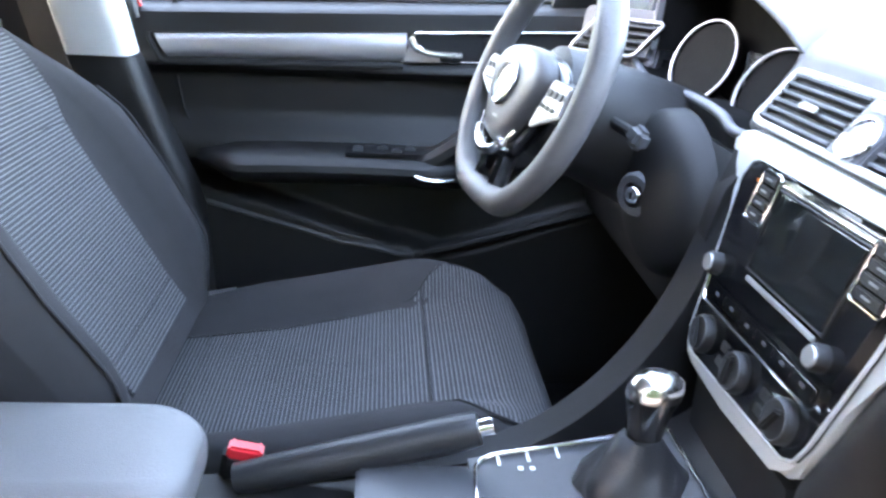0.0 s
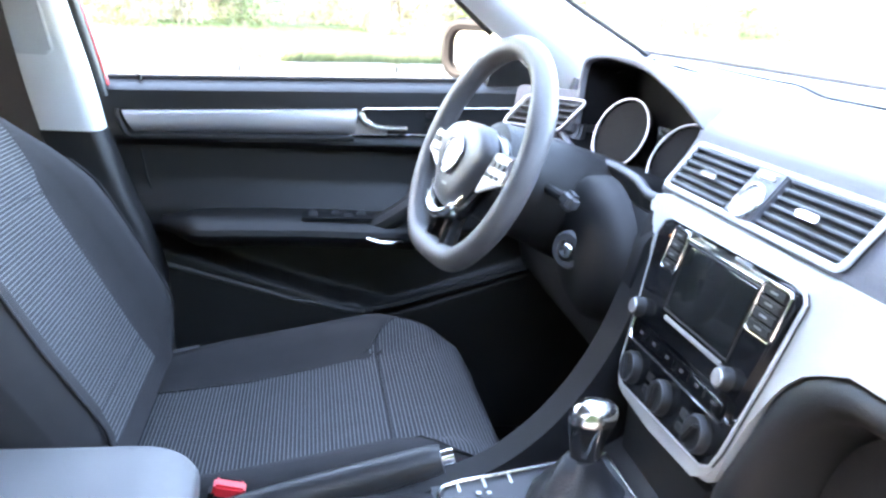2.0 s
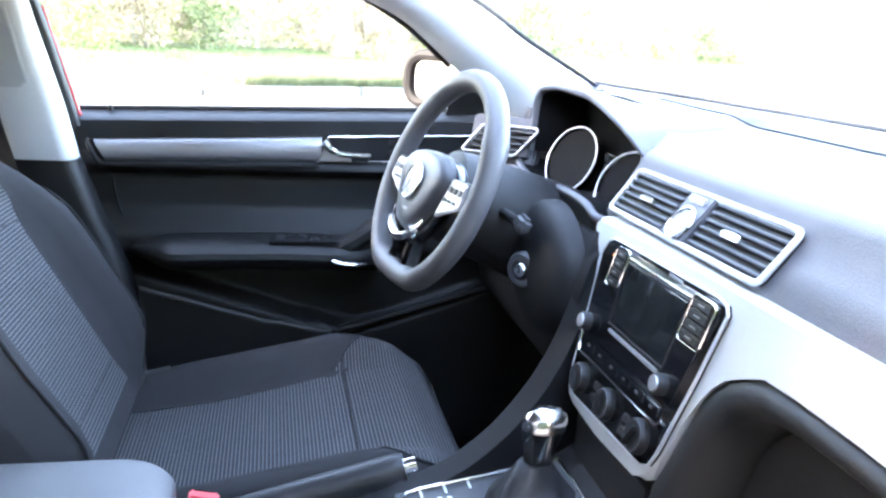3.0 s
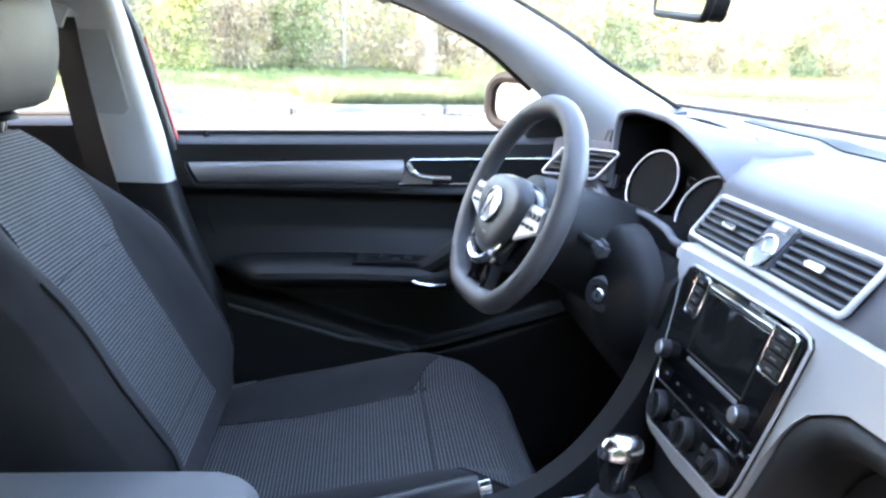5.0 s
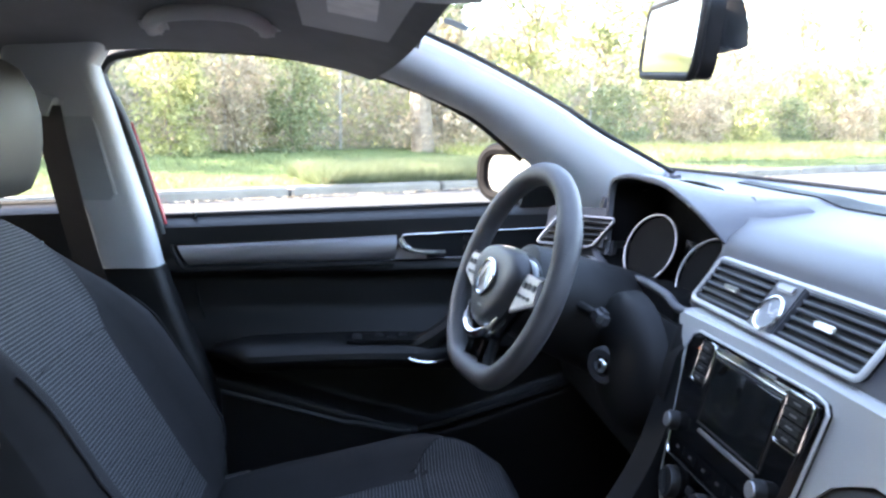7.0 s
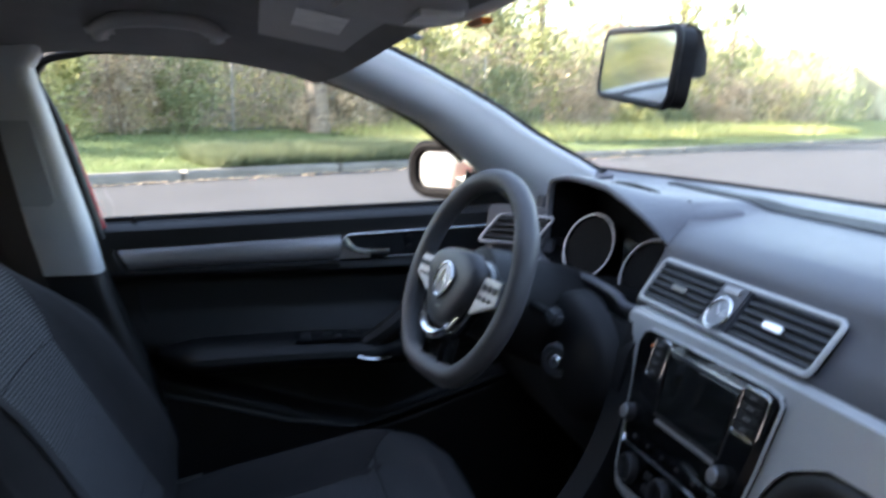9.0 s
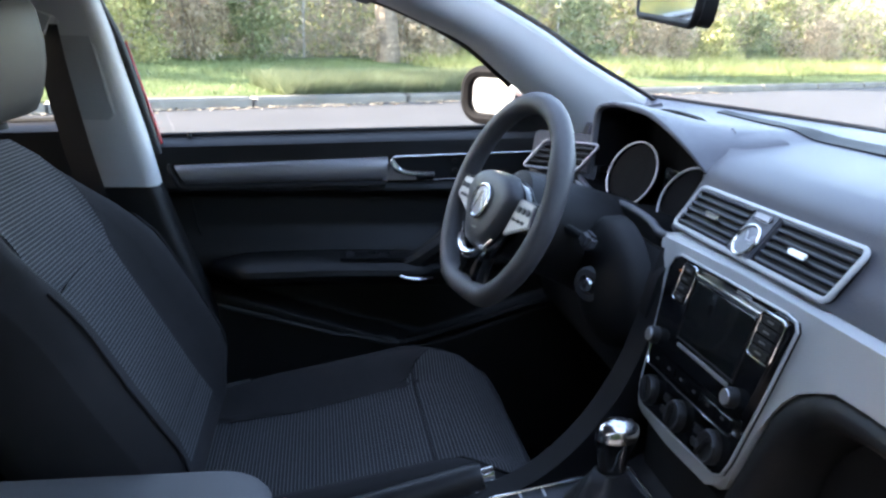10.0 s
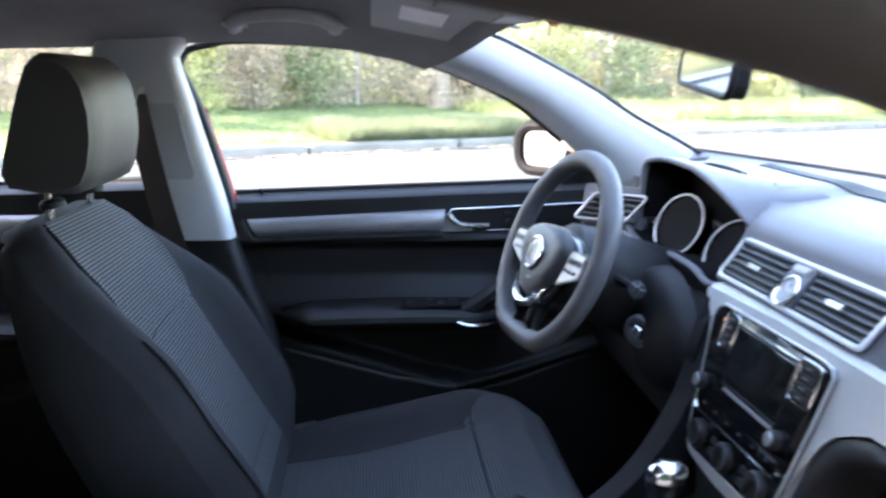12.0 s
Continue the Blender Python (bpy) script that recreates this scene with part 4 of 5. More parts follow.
for k, (du, dv) in enumerate(((-0.084, -0.065), (-0.006, -0.064), (0.078, -0.060))):
    d = part("dial", disc([(0.0190, 0), (0.0190, 0.007), (0.0172, 0.010)], 32, m=on(du, dv, 0.006)), VINYL, climate, "ribbed black dial")
    part("dial_ring", tube([on(du + 0.0165 * math.cos(a), dv + 0.0165 * math.sin(a), 0.016).translation for a in [2 * math.pi * j / 28 for j in range(28)]], 0.0009, 6, closed=True), SLAT, d)
    part("dial_grip", box(0.006, 0.028, 0.008, (0, 0, 0), 0.002, rot=on(du, dv, 0.019) @ Matrix.Rotation(0.5 - 0.5 * k, 4, 'Z')), VINYL, d)
for k in range(2):
    for j in range(2):
        part("button", box(0.016, 0.010, 0.003, (0, 0, 0), 0.0012, rot=on(-0.040 + 0.084 * k, -0.057 - 0.015 * j, 0.0075)), VINYL, climate)
part("warning_lamp", box(0.006, 0.003, 0.002, (0, 0, 0), 0.0005, rot=on(-0.103, 0.090, 0.007)), AMBER, stack)
part("airbag_text", box(0.03, 0.003, 0.001, (0, 0, 0), 0, rot=on(0.045, 0.1055, 0.0066)), DIM, stack)

part("stack_base", box(0.12, 0.235, 0.16, (0.425, 0.012, 0.565), 0.02, 3), VINYL, dash, "black panel under the centre stack")
# lower dash, knee panel, ignition
def knee_ring(y):
    s = smooth(0.17, 0.24, y)
    return [Vector((x, y, z)) for x, z in [(0.405, 0.825), (0.385, 0.80), (0.372 - 0.02 * s, 0.75), (0.375, 0.68), (0.40, 0.60), (0.45, 0.54), (0.60, 0.52), (0.60, 0.80)]]
part("knee_panel", loft([knee_ring(y) for y in [0.165 + 0.58 * k / 16 for k in range(17)]]), DARK, dash, "black lower dashboard panel", 50)
bezl = thing("ignition_lock", "round ignition lock with metal keyhole", "ignition lock")
im = pose(0.330, 0.278, 0.757, 0, -90, 35) @ Matrix.Rotation(0.0, 4, 'X')
part("collar", disc([(0.026, -0.03), (0.026, 0.0), (0.023, 0.005), (0.015, 0.005), (0.014, -0.002), (0.001, -0.002)], 28, m=im), HUB_SKIN, bezl)
part("barrel", disc([(0.0105, -0.002), (0.0105, 0.006), (0.009, 0.008), (0.001, 0.008)], 24, m=im), CHROME, bezl, "metal key barrel")
part("keyhole", box(0.008, 0.002, 0.002, (0, 0, 0), 0, rot=im @ Matrix.Translation((0, 0, 0.0082))), DARK, bezl)

# ---- steering wheel ----
wheel = thing("steering_wheel", "grey leather flat-bottomed steering wheel", "steering wheel")
WC = Vector((0.215, 0.372, 0.865))
wn_ = Vector((-math.cos(0.375) * math.cos(0.19), -math.cos(0.375) * math.sin(0.19), math.sin(0.375)))   # towards the driver
wr = Vector((0, 0, 1)).cross(wn_).normalized()
wu = wn_.cross(wr)
WM = Matrix(((wr.x, wu.x, wn_.x, WC.x), (wr.y, wu.y, wn_.y, WC.y), (wr.z, wu.z, wn_.z, WC.z), (0, 0, 0, 1)))
R = 0.155
def rim_pt(a):
    x, y = R * math.cos(a), R * math.sin(a)
    flat = -0.146
    if y < flat + 0.012:
        y = flat + 0.012 * math.exp((y - flat - 0.012) / 0.012)
    return x, y
rp = [Vector((*rim_pt(2 * math.pi * k / 96), 0)) for k in range(96)]
part("rim", tube(rp, [0.0165 + 0.0022 * math.exp(-((abs(math.degrees(2 * math.pi * k / 96) % 180 - 28 if k < 48 else 99)) / 9) ** 2) for k in range(96)], 16, closed=True), LEATHER, wheel, "grey leather rim", 60, WM)
HUB = [(-0.086, 0.004), (-0.078, 0.022), (-0.050, 0.036), (0, 0.041), (0.050, 0.036), (0.078, 0.022), (0.086, 0.004), (0.074, -0.022), (0.050, -0.056), (0.030, -0.076), (0.0, -0.083), (-0.030, -0.076), (-0.050, -0.056), (-0.074, -0.022)]
hub_line = [(p.x, p.y) for p in bez([(u, v, 0) for u, v in HUB + HUB[:1]], 3)[:-1]]
part("hub", loft([[Vector((u * k, (v + 0.008) * k - 0.008, w)) for u, v in hub_line] for k, w in ((0.97, -0.012), (1.0, -0.002), (0.99, 0.008), (0.96, 0.016), (0.90, 0.0225), (0.78, 0.027), (0.55, 0.0285), (0.2, 0.029))]), HUB_SKIN, wheel, "dark grey airbag cover", 60, WM)
emb = part("emblem", disc([(0.0255, 0), (0.0255, 0.003), (0.022, 0.0045), (0.001, 0.0045)], 32, m=pose(0, -0.012, 0.0275)), STRIP, wheel, "round chrome emblem", m=WM)
part("emblem_ring", tube([(0.0255 * math.cos(a), 0.0255 * math.sin(a) - 0.012, 0.032) for a in [2 * math.pi * k / 32 for k in range(32)]], 0.0028, 8, closed=True), CHROME, emb, m=Matrix())
for s in (-1, 1):
    part("emblem_bar", box(0.004, 0.034, 0.003, (s * 0.008, -0.012, 0.0325), 0.001, rot=Matrix.Rotation(s * 0.35, 4, 'Z')), CHROME, emb)
    sp = part("spoke", loft([[Vector((s * u, v0 + dv, w)) for dv, w in ((-h, -0.012), (h, -0.012), (h * 0.9, 0.008), (-h * 0.9, 0.008))] for u, v0, h in ((0.050, -0.006, 0.028), (0.085, -0.007, 0.024), (0.115, -0.006, 0.020), (0.146, -0.004, 0.024), (0.157, -0.003, 0.026))]), VINYL, wheel, "", 30, WM)
    part("control_pad", plate([(s * 0.084, 0.014), (s * 0.132, 0.012), (s * 0.136, -0.020), (s * 0.070, -0.044)][::s], 0.006, Matrix.Translation((0, 0, 0.007)), 0.002), STRIP, sp, "silver control pad")
    for k in range(3):
        part("button", box(0.012, 0.010, 0.003, (s * (0.094 + 0.0145 * k), -0.001, 0.0140), 0.002), HUB_SKIN, sp)
    for k in range(3):
        part("button", box(0.011, 0.006, 0.003, (s * (0.088 + 0.0145 * k), -0.017, 0.0140), 0.002), HUB_SKIN, sp)
    part("lower_spoke", loft([[Vector((s * (u + du), v, w)) for du, w in ((-h, -0.010), (h, -0.010), (h * 0.8, 0.006), (-h * 0.8, 0.006))] for u, v, h in ((0.022, -0.060, 0.014), (0.024, -0.09, 0.012), (0.027, -0.120, 0.011), (0.030, -0.143, 0.014))]), GLOSS, wheel, "gloss black lower spoke", 30, WM)
    part("spoke_tip", box(0.014, 0.008, 0.004, (s * 0.029, -0.132, 0.008), 0.002), CHROME, wheel, "chrome spoke tip", m=WM)
part("hub_trim", tube(bez([(-0.058, -0.056, 0.018), (-0.044, -0.074, 0.020), (-0.027, -0.088, 0.021), (0, -0.094, 0.022), (0.027, -0.088, 0.021), (0.044, -0.074, 0.020), (0.058, -0.056, 0.018)], 5), [0.002] * 5 + [0.0065] * 21 + [0.002] * 5, 8), CHROME, wheel, "chrome U-shaped trim", m=WM)
part("hub_surround", loft([[Vector((u * k, (v + 0.012) * k - 0.019, w)) for u, v in hub_line] for k, w in ((1.06, -0.010), (1.13, -0.002), (1.11, 0.007), (0.9, 0.009))]), GLOSS, wheel, "gloss black surround of the airbag cover", 60, WM)
part("hub_text", box(0.016, 0.003, 0.001, (0.006, -0.052, 0.0283), 0), DIM, wheel, "faint embossed lettering", m=WM)
col = thing("steering_column", "black steering column shroud with stalks", "steering column")
part("shroud", loft([[WM @ Vector((r * 1.05 * math.cos(a), r * 1.15 * math.sin(a) - 0.012, w)) for a in [2 * math.pi * k / 24 for k in range(24)]] for r, w in ((0.045, -0.012), (0.058, -0.02), (0.062, -0.05), (0.066, -0.10), (0.072, -0.17), (0.075, -0.23))]), VINYL, col, "", 50)
stalk = part("stalk", tube([WM @ Vector(p) for p in ((0.03, 0.0, -0.085), (0.085, -0.004, -0.092), (0.115, -0.006, -0.094))], 0.0075, 10), DARK, col, "black wiper stalk")
part("stalk_end", box(0.030, 0.024, 0.020, (0, 0, 0), 0.006, 3, rot=WM @ Matrix.Translation((0.120, -0.006, -0.094)) @ Matrix.Rotation(-0.25, 4, 'Z')), HUB_SKIN, stalk)
stalk2 = part("stalk", tube([WM @ Vector(p) for p in ((-0.05, 0.0, -0.045), (-0.11, 0.012, -0.045), (-0.15, 0.02, -0.040))], 0.0075, 10), DARK, col, "black indicator stalk")

part("lock_boss", loft([[Vector((0.388 - 0.056 * math.cos(t) ** 0.6, 0.300 + 0.120 * math.sin(t) * math.cos(a), 0.755 + 0.098 * math.sin(t) * math.sin(a))) for a in [2 * math.pi * k / 32 for k in range(32)]] for t in [radians(8 + 82 * j / 9) for j in range(10)]]), DARK, col, "rounded black housing of the ignition lock", 60)
# pedals
for px_, w in ((0.30, 0.05), (0.42, 0.09)):
    pd = thing("pedal", "black rubber-faced pedal in the footwell", "pedal", group="pedals")
    part("pad", box(0.012, w, 0.08, (0.62, px_, 0.42), 0.004, rot=pose(0, 0, 0, 0, -25, 0)), RUBBER, pd)
    part("arm", tube([(0.63, px_, 0.44), (0.68, px_, 0.58), (0.66, px_, 0.70)], 0.008, 8), DARK, pd)

# ---- centre console ----
console = thing("centre_console", "black centre console between the seats", "console")
def con_top(x):
    return lerp([-0.5, -0.35, 0.0, 0.10, 0.20, 0.27, 0.32, 0.36, 0.40], [0.46, 0.48, 0.495, 0.503, 0.518, 0.530, 0.540, 0.555, 0.60], x)
def con_ring(x):
    w = 0.098 + 0.012 * smooth(0.2, 0.4, x)
    t = con_top(x)
    c = CY + 0.015
    return [Vector((x, c - w - 0.01, 0.28)), Vector((x, c - w, t - 0.02)), Vector((x, c - w + 0.012, t)), Vector((x, c + w - 0.012, t)), Vector((x, c + w, t - 0.02)), Vector((x, c + w + 0.01, 0.28))]
part("body", loft([con_ring(-0.55 + 0.95 * k / 30) for k in range(31)]), VINYL, console)
def wing_ring(t):
    # the side panel that sweeps from the console edge up to the dash
    p = wing[t]
    return [Vector((p.x, p.y, p.z)), Vector((p.x + 0.012, p.y + 0.012, p.z - 0.012)), Vector((p.x + 0.07, p.y + 0.006, 0.30)), Vector((p.x + 0.07, p.y - 0.03, 0.30)), Vector((p.x + 0.012, p.y - 0.03, p.z - 0.004))]
wing = bez([(-0.05, 0.128, 0.500), (0.10, 0.135, 0.512), (0.19, 0.142, 0.535), (0.255, 0.152, 0.575), (0.305, 0.164, 0.625), (0.340, 0.172, 0.68), (0.365, 0.180, 0.74), (0.385, 0.186, 0.80), (0.398, 0.190, 0.835)], 4)
part("side_wing", loft([wing_ring(k) for k in range(len(wing))]), DARK, console, "black side panel sweeping up to the dash", 40)
part("gate_panel", sheet(lambda u, v: Vector((0.135 + 0.205 * u, 0.105 - 0.155 * v, con_top(0.135 + 0.205 * u) + 0.010)), 14, 4, (0, 0, -0.012)), HUB_SKIN, console, "dark grey gear selector panel")
gp = [(0.140, 0.085), (0.148, 0.098), (0.165, 0.102), (0.30, 0.104), (0.34, 0.095), (0.34, -0.05), (0.145, -0.05), (0.132, -0.04)]
part("gate_rim", tube([(x, y, con_top(x) + 0.013) for x, y in gp], 0.0024, 8, closed=True), CHROME, console, "chrome selector rim")
for k, gx in enumerate((0.165, 0.195, 0.225)):
    part("gate_mark", box(0.003, 0.018, 0.001, (gx, 0.094, con_top(gx) + 0.0115), 0), WHITE, console)
for k in range(3):
    part("gate_letter", box(0.005, 0.005, 0.001, (0.185 + 0.012 * k, 0.075, con_top(0.19) + 0.0115), 0), WHITE, console)
part("cup_tray", box(0.115, 0.12, 0.012, (0.078, 0.022, 0.522), 0.004), HUB_SKIN, console, "grey cup holder cover")
gear = thing("gear_lever", "black gear lever with chrome-capped knob and leather boot", "gear lever")
gm = pose(0.285, 0.030, 0.560, 0, 3, 0)
part("boot", loft([[Vector((0.285 + r * 1.05 * math.cos(a) * (1 + 0.10 * math.sin(5 * a + h * 60)), 0.03 + r * 0.9 * math.sin(a) * (1 + 0.10 * math.sin(4 * a - h * 80)), h)) for a in [2 * math.pi * k / 28 for k in range(28)]] for r, h in ((0.052, 0.535), (0.050, 0.552), (0.038, 0.567), (0.028, 0.582), (0.019, 0.598))]), DARK_LEATHER, gear, "wrinkled black leather boot", 60)
def knob_ring(h, r, ox):
    return [Vector((0.288 + ox + r * 1.02 * math.cos(a), 0.030 + r * 0.80 * math.sin(a), h)) for a in [2 * math.pi * k / 24 for k in range(24)]]
part("grip", loft([knob_ring(*q) for q in ((0.594, 0.017, 0), (0.612, 0.0185, 0), (0.628, 0.022, 0.001), (0.640, 0.025, 0.003))]), GLOSS, gear, "gloss black grip", 60)
part("cap", loft([knob_ring(*q) for q in ((0.640, 0.0255, 0.003), (0.648, 0.0258, 0.004), (0.656, 0.0235, 0.005), (0.662, 0.017, 0.006), (0.6645, 0.008, 0.006))]), CHROME, gear, "chrome cap", 60)
hb = thing("handbrake", "black handbrake lever with chrome release button", "handbrake")
hl_ = bez([(-0.10, 0.094, 0.500), (-0.02, 0.094, 0.520), (0.06, 0.092, 0.541), (0.125, 0.090, 0.560), (0.142, 0.089, 0.565)], 5)
part("grip", tube(hl_, [0.0165 + 0.003 * math.sin(k / 20 * math.pi) for k in range(len(hl_))], 14), DARK_LEATHER, hb, "", 60)
part("release_button", tube([(0.140, 0.089, 0.565), (0.156, 0.088, 0.570)], 0.009, 14), CHROME, hb, "chrome release button")
arm = thing("console_box", "grey vinyl padded centre armrest with rounded front", "armrest")
def lid_ring(x):
    t = min(max((x + 0.178) / 0.061, 0), 1)
    e = math.sqrt(1 - 0.985 * t * t)
    w = 0.075 * (0.50 + 0.50 * e)
    zt, zb = 0.600 - 0.020 * (1 - e), 0.540 + 0.014 * (1 - e)
    return [Vector((x, 0.012 + u, (zt + zb) / 2 + v)) for u, v in rrect(2 * w, zt - zb, min(0.020, (zt - zb) / 2.1), 5)]
part("lid", loft([lid_ring(x) for x in (-0.63, -0.48, -0.33, -0.23, -0.185, -0.165, -0.152, -0.142, -0.134, -0.128, -0.124, -0.121, -0.119, -0.1175, -0.117)]), ARMREST, arm, "", 50)
part("storage_box", box(0.42, 0.13, 0.10, (-0.36, 0.012, 0.50), 0.012, 3), VINYL, arm, "black storage box under the lid")
part("hinge", box(0.03, 0.11, 0.03, (-0.585, 0.012, 0.535), 0.006), VINYL, arm)
buckle = thing("belt_buckle", "black seat belt buckle with red release button", "belt buckle")
bkm = pose(-0.094, 0.120, 0.516, 0, 12, 0)
part("housing", box(0.044, 0.026, 0.070, (0, 0, -0.034), 0.006, 3), DARK, buckle, m=bkm)
part("release_button", box(0.036, 0.020, 0.016, (0.0, -0.001, 0.000), 0.003), RED, buckle, "red release button", m=bkm)
part("slot", box(0.026, 0.0035, 0.003, (0, 0.006, 0.008), 0.001), DARK, buckle, m=bkm)
part("stem", tube([(-0.108, 0.120, 0.455), (-0.118, 0.12, 0.38)], 0.009, 8), DARK, buckle)

# ---- roof fittings ----
mir = thing("rearview_mirror", "black-framed interior rear-view mirror", "mirror")
mm = Matrix.Translation((0.300, 0.016, 1.1595)) @ pose(0, 0, 0, 4, 6, -9)
YZ = Matrix(((0, 0, -1, 0), (-1, 0, 0, 0), (0, 1, 0, 0), (0, 0, 0, 1)))
part("housing", plate(rrect(0.250, 0.074, 0.018, 5), -0.016, mm @ YZ @ Matrix.Translation((0, 0, 0))), DARK, mir, "black housing")
part("bezel", tube([mm @ YZ @ Vector((u, v, 0.0)) for u, v in rrect(0.248, 0.072, 0.018, 5)], 0.004, 8, closed=True), DARK, mir)
part("glass", plate(rrect(0.238, 0.064, 0.014, 5), 0.002, mm @ YZ), MIRROR, mir, "mirror glass")
part("stem", tube([(0.325, 0.0, 1.17), (0.345, 0.0, 1.18), (0.35, 0.0, 1.20)], 0.011, 10), DARK, mir)
part("mount", loft([[Vector((x, 0.0 + sy * w, z + dz)) for sy, dz in ((-1, -h), (1, -h), (1, h), (-1, h))] for x, z, w, h in ((0.325, 1.172, 0.016, 0.018), (0.338, 1.174, 0.024, 0.026), (0.352, 1.170, 0.024, 0.024), (0.362, 1.160, 0.020, 0.010))]), DARK, mir, "black mirror mount on the glass", 50)
roofc = thing("roof_console", "grey roof console with map lamps", "roof console")
part("housing", sheet(lambda u, v: Vector((0.0 + 0.135 * u, -0.12 + 0.27 * v, 1.222 - 0.022 * math.sin(math.pi * min(max(u, .03), .97)) ** 0.5 * math.sin(math.pi * min(max(v, .03), .97)) ** 0.5 - 0.012 * u)), 12, 16, (0, 0, 0.02)), FITTING, roofc)
part("lamp_lens", box(0.045, 0.09, 0.006, (0.075, -0.02, 1.196), 0.003), WHITE, roofc, "clear lamp lens")
part("airbag_lamp", box(0.012, 0.05, 0.006, (0.118, -0.03, 1.192), 0.002), AMBER, roofc, "orange warning lamp")
for s in (1,):
    vis = thing("sun_visor", "grey folded sun visor with mirror flap", "sun visor")
    def vf(u, v, s=s):
        return Vector((-0.075 + 0.165 * u, CY + s * (0.09 + 0.335 * v), 1.238 - 0.030 * u - 0.022 * v ** 2))
    part("panel", sheet(vf, 8, 8, (0, 0, 0.014)), FITTING, vis)
    part("label", sheet(lambda u, v: vf(0.24 + 0.38 * u, 0.30 + 0.36 * v) + Vector((0, 0, -0.002)), 2, 2, (0, 0, 0.001)), WHITE, vis, "pale warning sticker")
    part("pivot", tube([(0.080, CY + 0.42, 1.200), (0.085, CY + 0.47, 1.205)], 0.008, 8), GREY, vis)
grab = thing("grab_handle", "grey plastic roof grab handle", "grab handle")
part("bar", tube(bez([(-0.300, 0.525, 1.216), (-0.296, 0.495, 1.222), (-0.270, 0.466, 1.230), (-0.215, 0.455, 1.233), (-0.165, 0.463, 1.230), (-0.140, 0.492, 1.222), (-0.134, 0.525, 1.216)], 6), 0.0115, 12), FITTING, grab, "", 60)
for x in (-0.300, -0.134):
    part("mount", box(0.040, 0.040, 0.022, (x, 0.530, 1.222), 0.009, 3, rot=pose(0, 0, 0, -18, 0, 0)), FITTING, grab)

# windscreen
ws = part("windscreen", sheet(lambda u, v: Vector((0.115 + 0.80 * u - 0.09 * (2 * v - 1) ** 2 * (1), CY + (0.60 + 0.07 * u) * (2 * v - 1), 1.225 - 0.30 * u)), 10, 14, (0.003, 0, 0.004)), GLASS)
ws.visible_shadow = False
tagged(ws, "clear curved car windscreen", "windscreen", kind="structure")
tagged(part("windscreen_sticker", sheet(lambda u, v: Vector((0.128 + 0.035 * u, 0.425 + 0.05 * v, 1.228 - 0.012 * u)), 2, 2, (0.001, 0, 0.001)), material("blue-grey tint", (0.25, 0.28, 0.33), 0.4)), "small blue-grey sticker on the windscreen", "sticker")

# ---- outside ----
sm = thing("side_mirror", "red door mirror with black rim beside the window", "side mirror")
smm = Matrix.Translation((0.360, 1.085, 0.973)) @ pose(0, 0, 0, 0, 0, 42)
def sm_ring(w, k):
    return [smm @ Vector((w, u * k, v * k)) for u, v in rrect(0.185, 0.112, 0.042, 6)]
part("shell", loft([sm_ring(w, k) for w, k in ((0.006, 0.94), (0.02, 0.98), (0.06, 0.93), (0.09, 0.75), (0.105, 0.45))]), PAINT, sm, "red painted shell", 60)
part("rim", tube([smm @ Vector((-0.004, u, v)) for u, v in rrect(0.180, 0.110, 0.042, 6)], 0.014, 8, closed=True), DIAL, sm, "black rim")
part("glass", plate(rrect(0.168, 0.096, 0.038, 6), 0.002, smm @ YZ @ Matrix.Translation((0, 0, 0.001))), MIRROR, sm, "mirror glass")
part("foot", loft([[Vector((0.40 + dx, y, z + dz)) for dx, dz in ((-0.03, -0.02), (0.04, -0.02), (0.04, 0.02), (-0.03, 0.02))] for y, z in ((1.04, 0.94), (0.90, 0.93), (0.80, 0.92))]), DARK, sm)
tagged(part("quarter_panel", plate([(0.31, 0.915), (0.45, 0.915), (0.45, 0.93), (0.33, 0.995)], 0.01, Matrix.Translation((0, 0.79, 0)) @ XZ), DARK), "black triangular mirror base trim", "trim", kind="structure")

bon = thing("bonnet", "red painted bonnet in front of the windscreen", "bonnet", kind="structure")
part("panel", sheet(lambda u, v: Vector((0.93 + 1.05 * u - 0.16 * (2 * v - 1) ** 2, CY + (0.74 - 0.06 * u) * (2 * v - 1), 0.925 - 0.10 * u - 0.05 * u ** 3 - 0.03 * (2 * v - 1) ** 4)), 14, 16, (0, 0, -0.02)), PAINT, bon)
part("cowl", sheet(lambda u, v: Vector((far_edge(CY + 0.7 * (2 * v - 1))[0] + 0.02 + 0.12 * u, CY + 0.70 * (2 * v - 1), 0.955 - 0.05 * u)), 4, 16, (0, 0, -0.02)), DARK, bon, "black plastic cowl under the wipers")
KA = radians(31)
KM = Matrix.Translation((-2.3, 11.5, 0)) @ Matrix.Rotation(KA, 4, 'Z')     # along the kerb, away from the road, up
tagged(part("road", sheet(lambda u, v: Vector((-400 + 800 * u, -400 + 800 * v, 0)), 4, 4, (0, 0, -0.2)), ASPHALT), "pale worn asphalt road", "road", kind="structure")
def verge_z(n):
    return lerp([0, 0.4, 4.5, 7, 60], [0.15, 0.16, 0.50, 0.60, 1.0], n)
def verge_f(u, v):
    s, n = -60 + 160 * u, 0.32 + 50 * v ** 2
    z = verge_z(n) + 0.05 * noise.noise(Vector((s * 0.5, n * 0.6, 0)))
    return KM @ Vector((s, n, z))
tagged(part("verge", sheet(verge_f, 120, 30, (0, 0, -0.6)), SOIL), "mown grass verge rising from the kerb", "ground", kind="structure")
